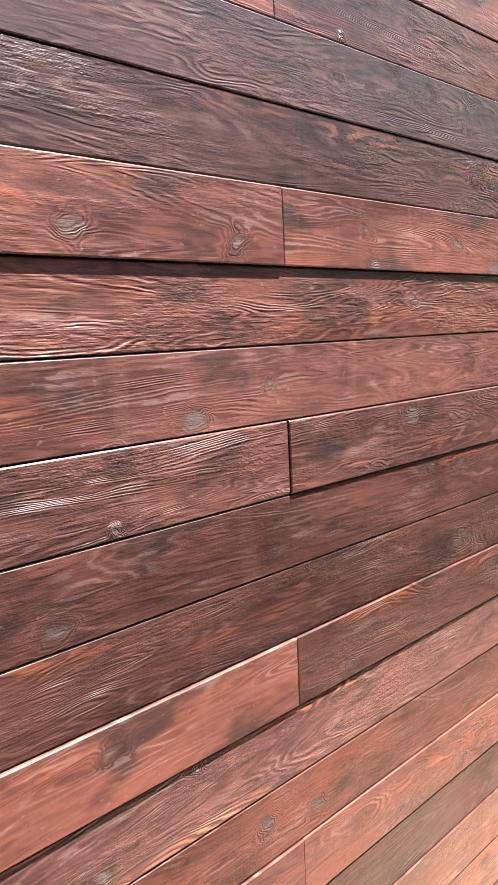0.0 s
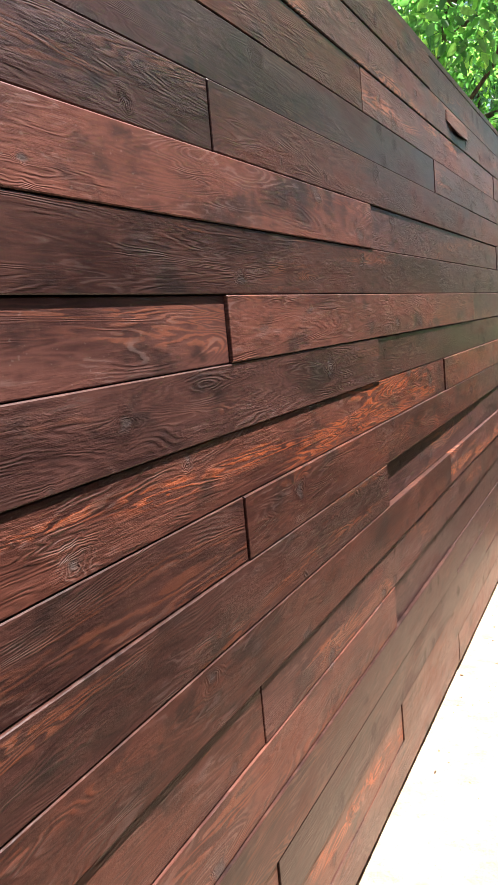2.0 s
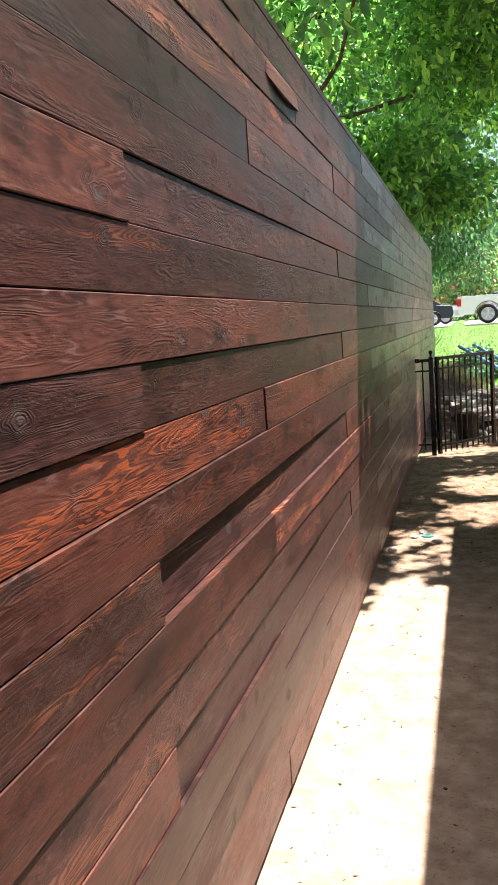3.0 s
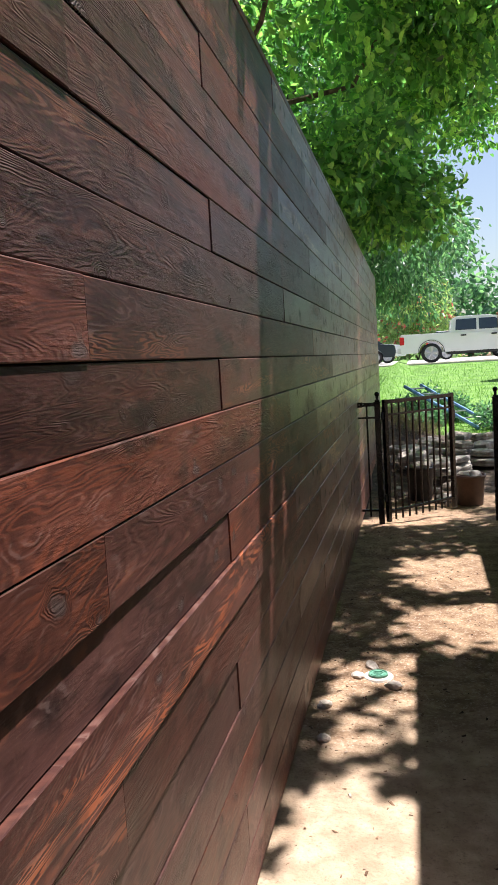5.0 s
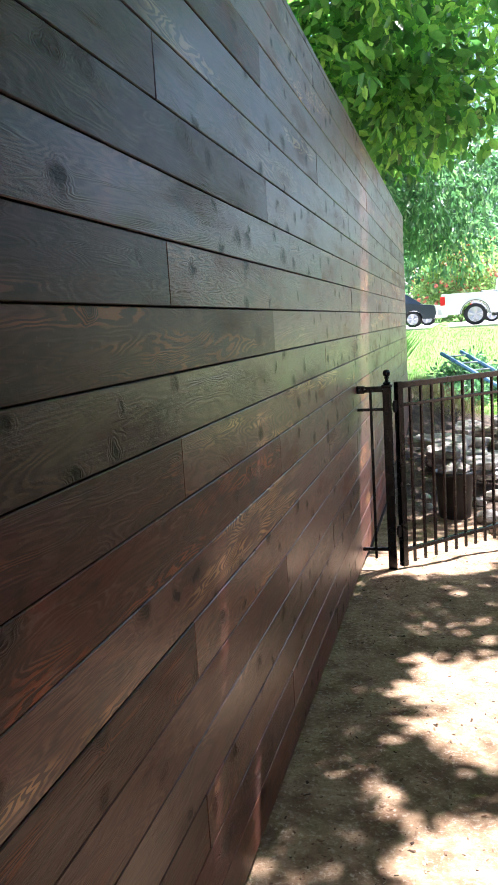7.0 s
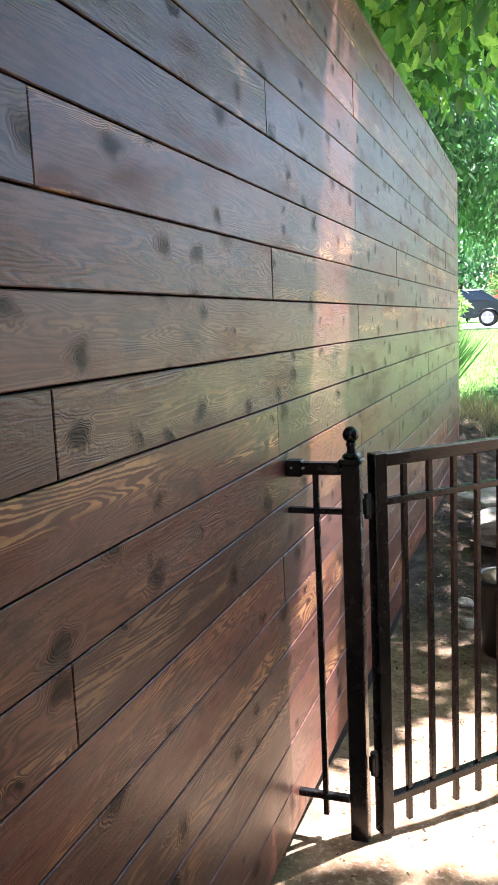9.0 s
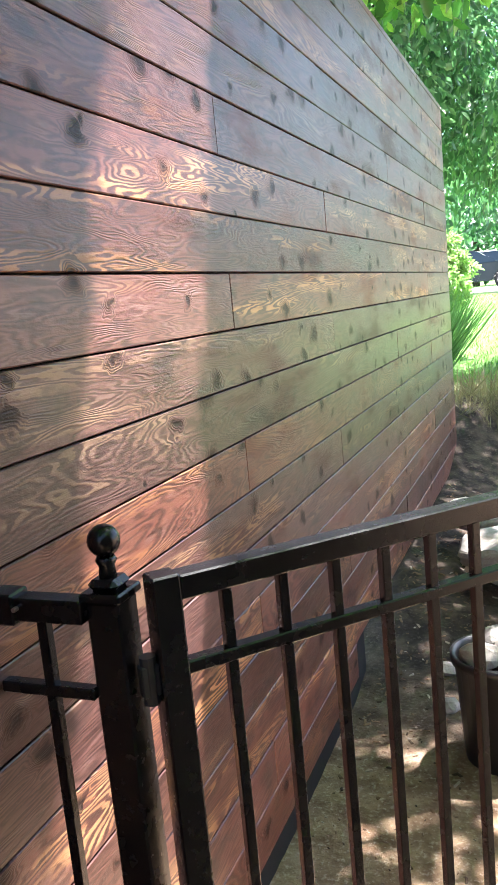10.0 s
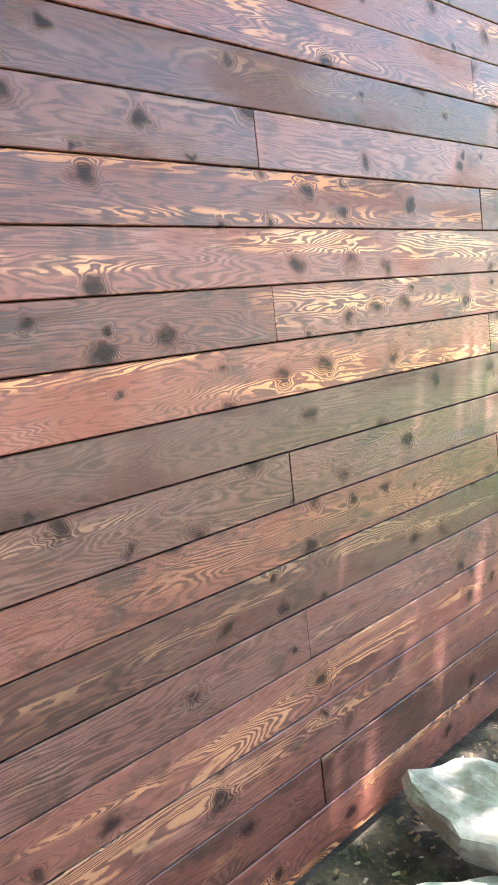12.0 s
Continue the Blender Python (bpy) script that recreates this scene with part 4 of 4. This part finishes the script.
woods = thing("far_trees", "dense green trees across the street", "trees", pose(0, 0, 0), kind="stuff")
centres = np.stack([r.uniform(-26, 34, 330), r.uniform(62, 78, 330), r.uniform(2.0, 12.0, 330)], 1)
centres[:, 2] *= np.where(centres[:, 0] > 5, 0.45, 1.0)
at, way, big = clumps(6, centres, 2.2, 90, 0.55, 0.9)
leaf_mesh("foliage", at, way, big, 0.6, LEAF_FAR, woods)
bm = bmesh.new()
for k in range(16):
    x = -22 + 3.4 * k
    tube(bm, (x, 70 + (k % 3), 0.5), (x + 0.3, 70 + (k % 3), 4.5), 0.4, 0.2, 7)
part("trunks", bm, BARK, woods)


# ---------------------------------------------------------------- things on the lawn and the street
def ladder(a, b, wide=0.42):
    ob = thing("ladder", "blue and grey ladder lying against a dark shrub", "ladder", pose(0, 0, 0))
    a, b = Vector(a), Vector(b)
    side = (b - a).cross(Vector((0, 0, 1))).normalized() * wide * 0.5
    for s in (-1, 1):
        bm = bmesh.new()
        tube(bm, a + side * s, b + side * s, 0.035, 0.035, 6)
        part("rail", bm, BLUE, ob)
    for k in range(7):
        c = a.lerp(b, (k + 0.5) / 7)
        bm = bmesh.new()
        tube(bm, c - side, c + side, 0.016, 0.016, 6)
        part("rung", bm, STEEL, ob)
    return ob


ladder((1.80, 20.4, 0.10), (0.50, 21.9, 0.86))


def wheel(parent, x, y, r, face):
    """A tyre with a five-spoke alloy rim; face is +1 or -1 along y."""
    bm = bmesh.new()
    lathe(bm, [(r * 0.68, -0.11), (r * 0.90, -0.12), (r, -0.07), (r, 0.07), (r * 0.90, 0.12), (r * 0.68, 0.11)], 26)
    bmesh.ops.rotate(bm, verts=bm.verts, cent=(0, 0, 0), matrix=Matrix.Rotation(radians(90), 3, "X"))
    bmesh.ops.translate(bm, verts=bm.verts, vec=(x, y, r))
    tyre = smooth(part("wheel", bm, RUBBER, parent))
    bm = bmesh.new()
    yy = y + face * 0.115
    for k in range(5):
        a = 6.28318 * k / 5 + 0.3
        c = Vector((x, yy, r))
        tip = c + Vector((math.cos(a), 0, math.sin(a))) * r * 0.66
        tube(bm, c, tip, r * 0.17, r * 0.22, 6)
    tube(bm, (x, yy - face * 0.03, r), (x, yy + face * 0.03, r), r * 0.2, r * 0.17, 12)
    tube(bm, (x, yy - face * 0.02, r), (x, yy + face * 0.016, r), r * 0.70, r * 0.70, 24)
    part("rim", bm, PAINT_SILVER, tyre, "five-spoke alloy rim")


def side_body(bm, outline, y0, y1, tuck=0.0):
    """A car body or cabin pushed out from its side outline; tuck narrows the upper points."""
    top = max(z for _, z in outline)
    low = min(z for _, z in outline)
    sides = []
    for y, s in ((y0, 1), (y1, -1)):
        sides.append([bm.verts.new((x, y + s * tuck * (z - low) / (top - low), z)) for x, z in outline])
    n = len(outline)
    for k in range(n):
        bm.faces.new((sides[0][k], sides[0][(k + 1) % n], sides[1][(k + 1) % n], sides[1][k]))
    bm.faces.new(sides[0][::-1])
    bm.faces.new(sides[1])
    bmesh.ops.recalc_face_normals(bm, faces=bm.faces)
    edges = [e for e in bm.edges if e.is_boundary is False]
    bmesh.ops.bevel(bm, geom=edges, offset=0.025, segments=2, affect="EDGES")
    return bm


def arch(x0, r, z0, n=8):
    """Points of a wheel arch, from back to front, in a lower edge that runs forwards."""
    return [(x0 - r * math.cos(math.pi * k / n), z0 + r * 0.95 * math.sin(math.pi * k / n)) for k in range(n + 1)]


def pickup(m):
    ob = thing("pickup_truck", "white crew-cab pickup truck parked on the street", "pickup truck", m)
    W = 0.98
    bm = bmesh.new()
    low = [(0.05, 0.42)] + arch(1.24, 0.50, 0.42) + arch(4.75, 0.50, 0.42) + [(5.75, 0.42)]
    up = [(5.85, 0.62), (5.80, 1.02), (4.45, 1.14), (2.30, 1.20), (0.02, 1.20), (0.0, 0.62)]
    side_body(bm, low + up, -W, W, 0.04)
    part("body", bm, PAINT_WHITE, ob)
    bm = bmesh.new()
    side_body(bm, [(2.02, 1.16), (4.62, 1.12), (3.95, 1.76), (3.5, 1.83), (2.3, 1.83), (2.10, 1.74)], -W + 0.05, W - 0.05, 0.14)
    part("cabin", bm, PAINT_WHITE, ob)
    for s in (-1, 1):
        y = s * (W - 0.105)
        for a, b, c, d in ((2.22, 3.05, 2.26, 3.05), (3.15, 4.20, 3.15, 3.80)):
            bm = bmesh.new()
            lo, hi = y + s * 0.012, y - s * 0.075
            vs = [bm.verts.new(q) for q in ((a, lo, 1.26), (b, lo, 1.26), (d, hi, 1.70), (c, hi, 1.70))]
            ws = [bm.verts.new(v.co + Vector((0, s * 0.03, 0))) for v in vs]
            bm.faces.new(ws)
            for k in range(4):
                bm.faces.new((vs[k], vs[(k + 1) % 4], ws[(k + 1) % 4], ws[k]))
            bmesh.ops.recalc_face_normals(bm, faces=bm.faces)
            part("side_window", bm, GLASS, ob, "dark tinted window")
        for x in (2.42, 3.62):
            bm = bmesh.new()
            box(bm, (x, s * (W - 0.02), 1.02) if s > 0 else (x, -W - 0.02, 1.02), (x + 0.22, W + 0.02, 1.08) if s > 0 else (x + 0.22, -W + 0.02, 1.08), 0.01)
            part("door_handle", bm, PLASTIC, ob)
        for x0 in (1.24, 4.75):
            bm = bmesh.new()
            pts = arch(x0, 0.53, 0.42, 12)
            for (xa, za), (xb, zb) in zip(pts, pts[1:]):
                tube(bm, (xa, s * (W - 0.005), za), (xb, s * (W - 0.005), zb), 0.014, 0.014, 6)
            part("arch_trim", bm, PLASTIC, ob)
            wheel(ob, x0, s * (W - 0.13), 0.40, s)
        bm = bmesh.new()
        box(bm, (-0.02, s * W - 0.13, 0.78), (0.16, s * W + 0.012, 1.10) if s > 0 else (0.16, s * W + 0.13, 1.10), 0.02)
        if s < 0:
            bm.free()
            bm = bmesh.new()
            box(bm, (-0.02, -W - 0.012, 0.78), (0.16, -W + 0.13, 1.10), 0.02)
        part("tail_light", bm, LIGHT_RED, ob, "red tail light")
        bm = bmesh.new()
        box(bm, (4.15, s * (W + 0.10) - 0.11, 1.12), (4.30, s * (W + 0.10) + 0.11, 1.32), 0.03)
        part("mirror", bm, PLASTIC, ob)
    bm = bmesh.new()
    box(bm, (-0.14, -W + 0.05, 0.45), (0.06, W - 0.05, 0.66), 0.03)
    part("rear_bumper", bm, CHROME, ob, "chrome rear bumper")
    bm = bmesh.new()
    box(bm, (1.9, -W + 0.02, 0.30), (4.15, W - 0.02, 0.425), 0.02)
    part("underbody", bm, PLASTIC, ob)
    return ob


def car(name, m, paint, label, tall):
    """A parked car: body, cabin with windows all round, lights and wheels."""
    ob = thing(name, label, "car", m)
    W = 0.92
    bm = bmesh.new()
    low = [(0.08, 0.32)] + arch(0.98, 0.40, 0.32) + arch(3.72, 0.40, 0.32) + [(4.6, 0.32)]
    side_body(bm, low + [(4.68, 0.55), (4.60, 0.86), (3.5, 0.98), (0.04, 1.02), (0.0, 0.6)], -W, W, 0.05)
    part("body", bm, paint, ob)
    bm = bmesh.new()
    side_body(bm, [(0.10, 0.98), (3.55, 0.96), (2.75, tall), (0.45, tall)], -W + 0.06, W - 0.06, 0.14)
    part("cabin", bm, GLASS, ob, "dark tinted windows")
    bm = bmesh.new()
    box(bm, (0.50, -W + 0.19, tall - 0.02), (2.70, W - 0.19, tall + 0.03), 0.02)
    part("roof", bm, paint, ob)
    for s in (-1, 1):
        for x0 in (0.98, 3.72):
            wheel(ob, x0, s * (W - 0.12), 0.33, s)
        bm = bmesh.new()
        lo = s * W - 0.06 if s < 0 else s * W - 0.14
        box(bm, (-0.015, lo, 0.70), (0.09, lo + 0.20, 0.90), 0.02)
        part("tail_light", bm, LIGHT_RED, ob, "red tail light")
    return ob


pickup(pose(0.06, 40.2, z_road))
car("parked_suv", pose(-4.86, 43.4, z_road), PAINT_DARK, "dark estate car parked on the street", 1.42)
car("parked_car", pose(1.3, 49.5, z_road), PAINT_SILVER, "silver car parked across the street", 1.46)
car("parked_car", pose(-4.4, 47.5, z_road), PAINT_WHITE, "white car parked across the street", 1.50)

bm = bmesh.new()
box(bm, (3.05, 30.1, 0.6), (3.47, 30.5, 2.50), 0.02)
box(bm, (3.01, 30.06, 2.50), (3.51, 30.54, 2.57), 0.02)
pillar = mesh_thing("brick_pillar", bm, BRICKRED, "red-brown brick pillar at the edge of the lawn", "pillar")
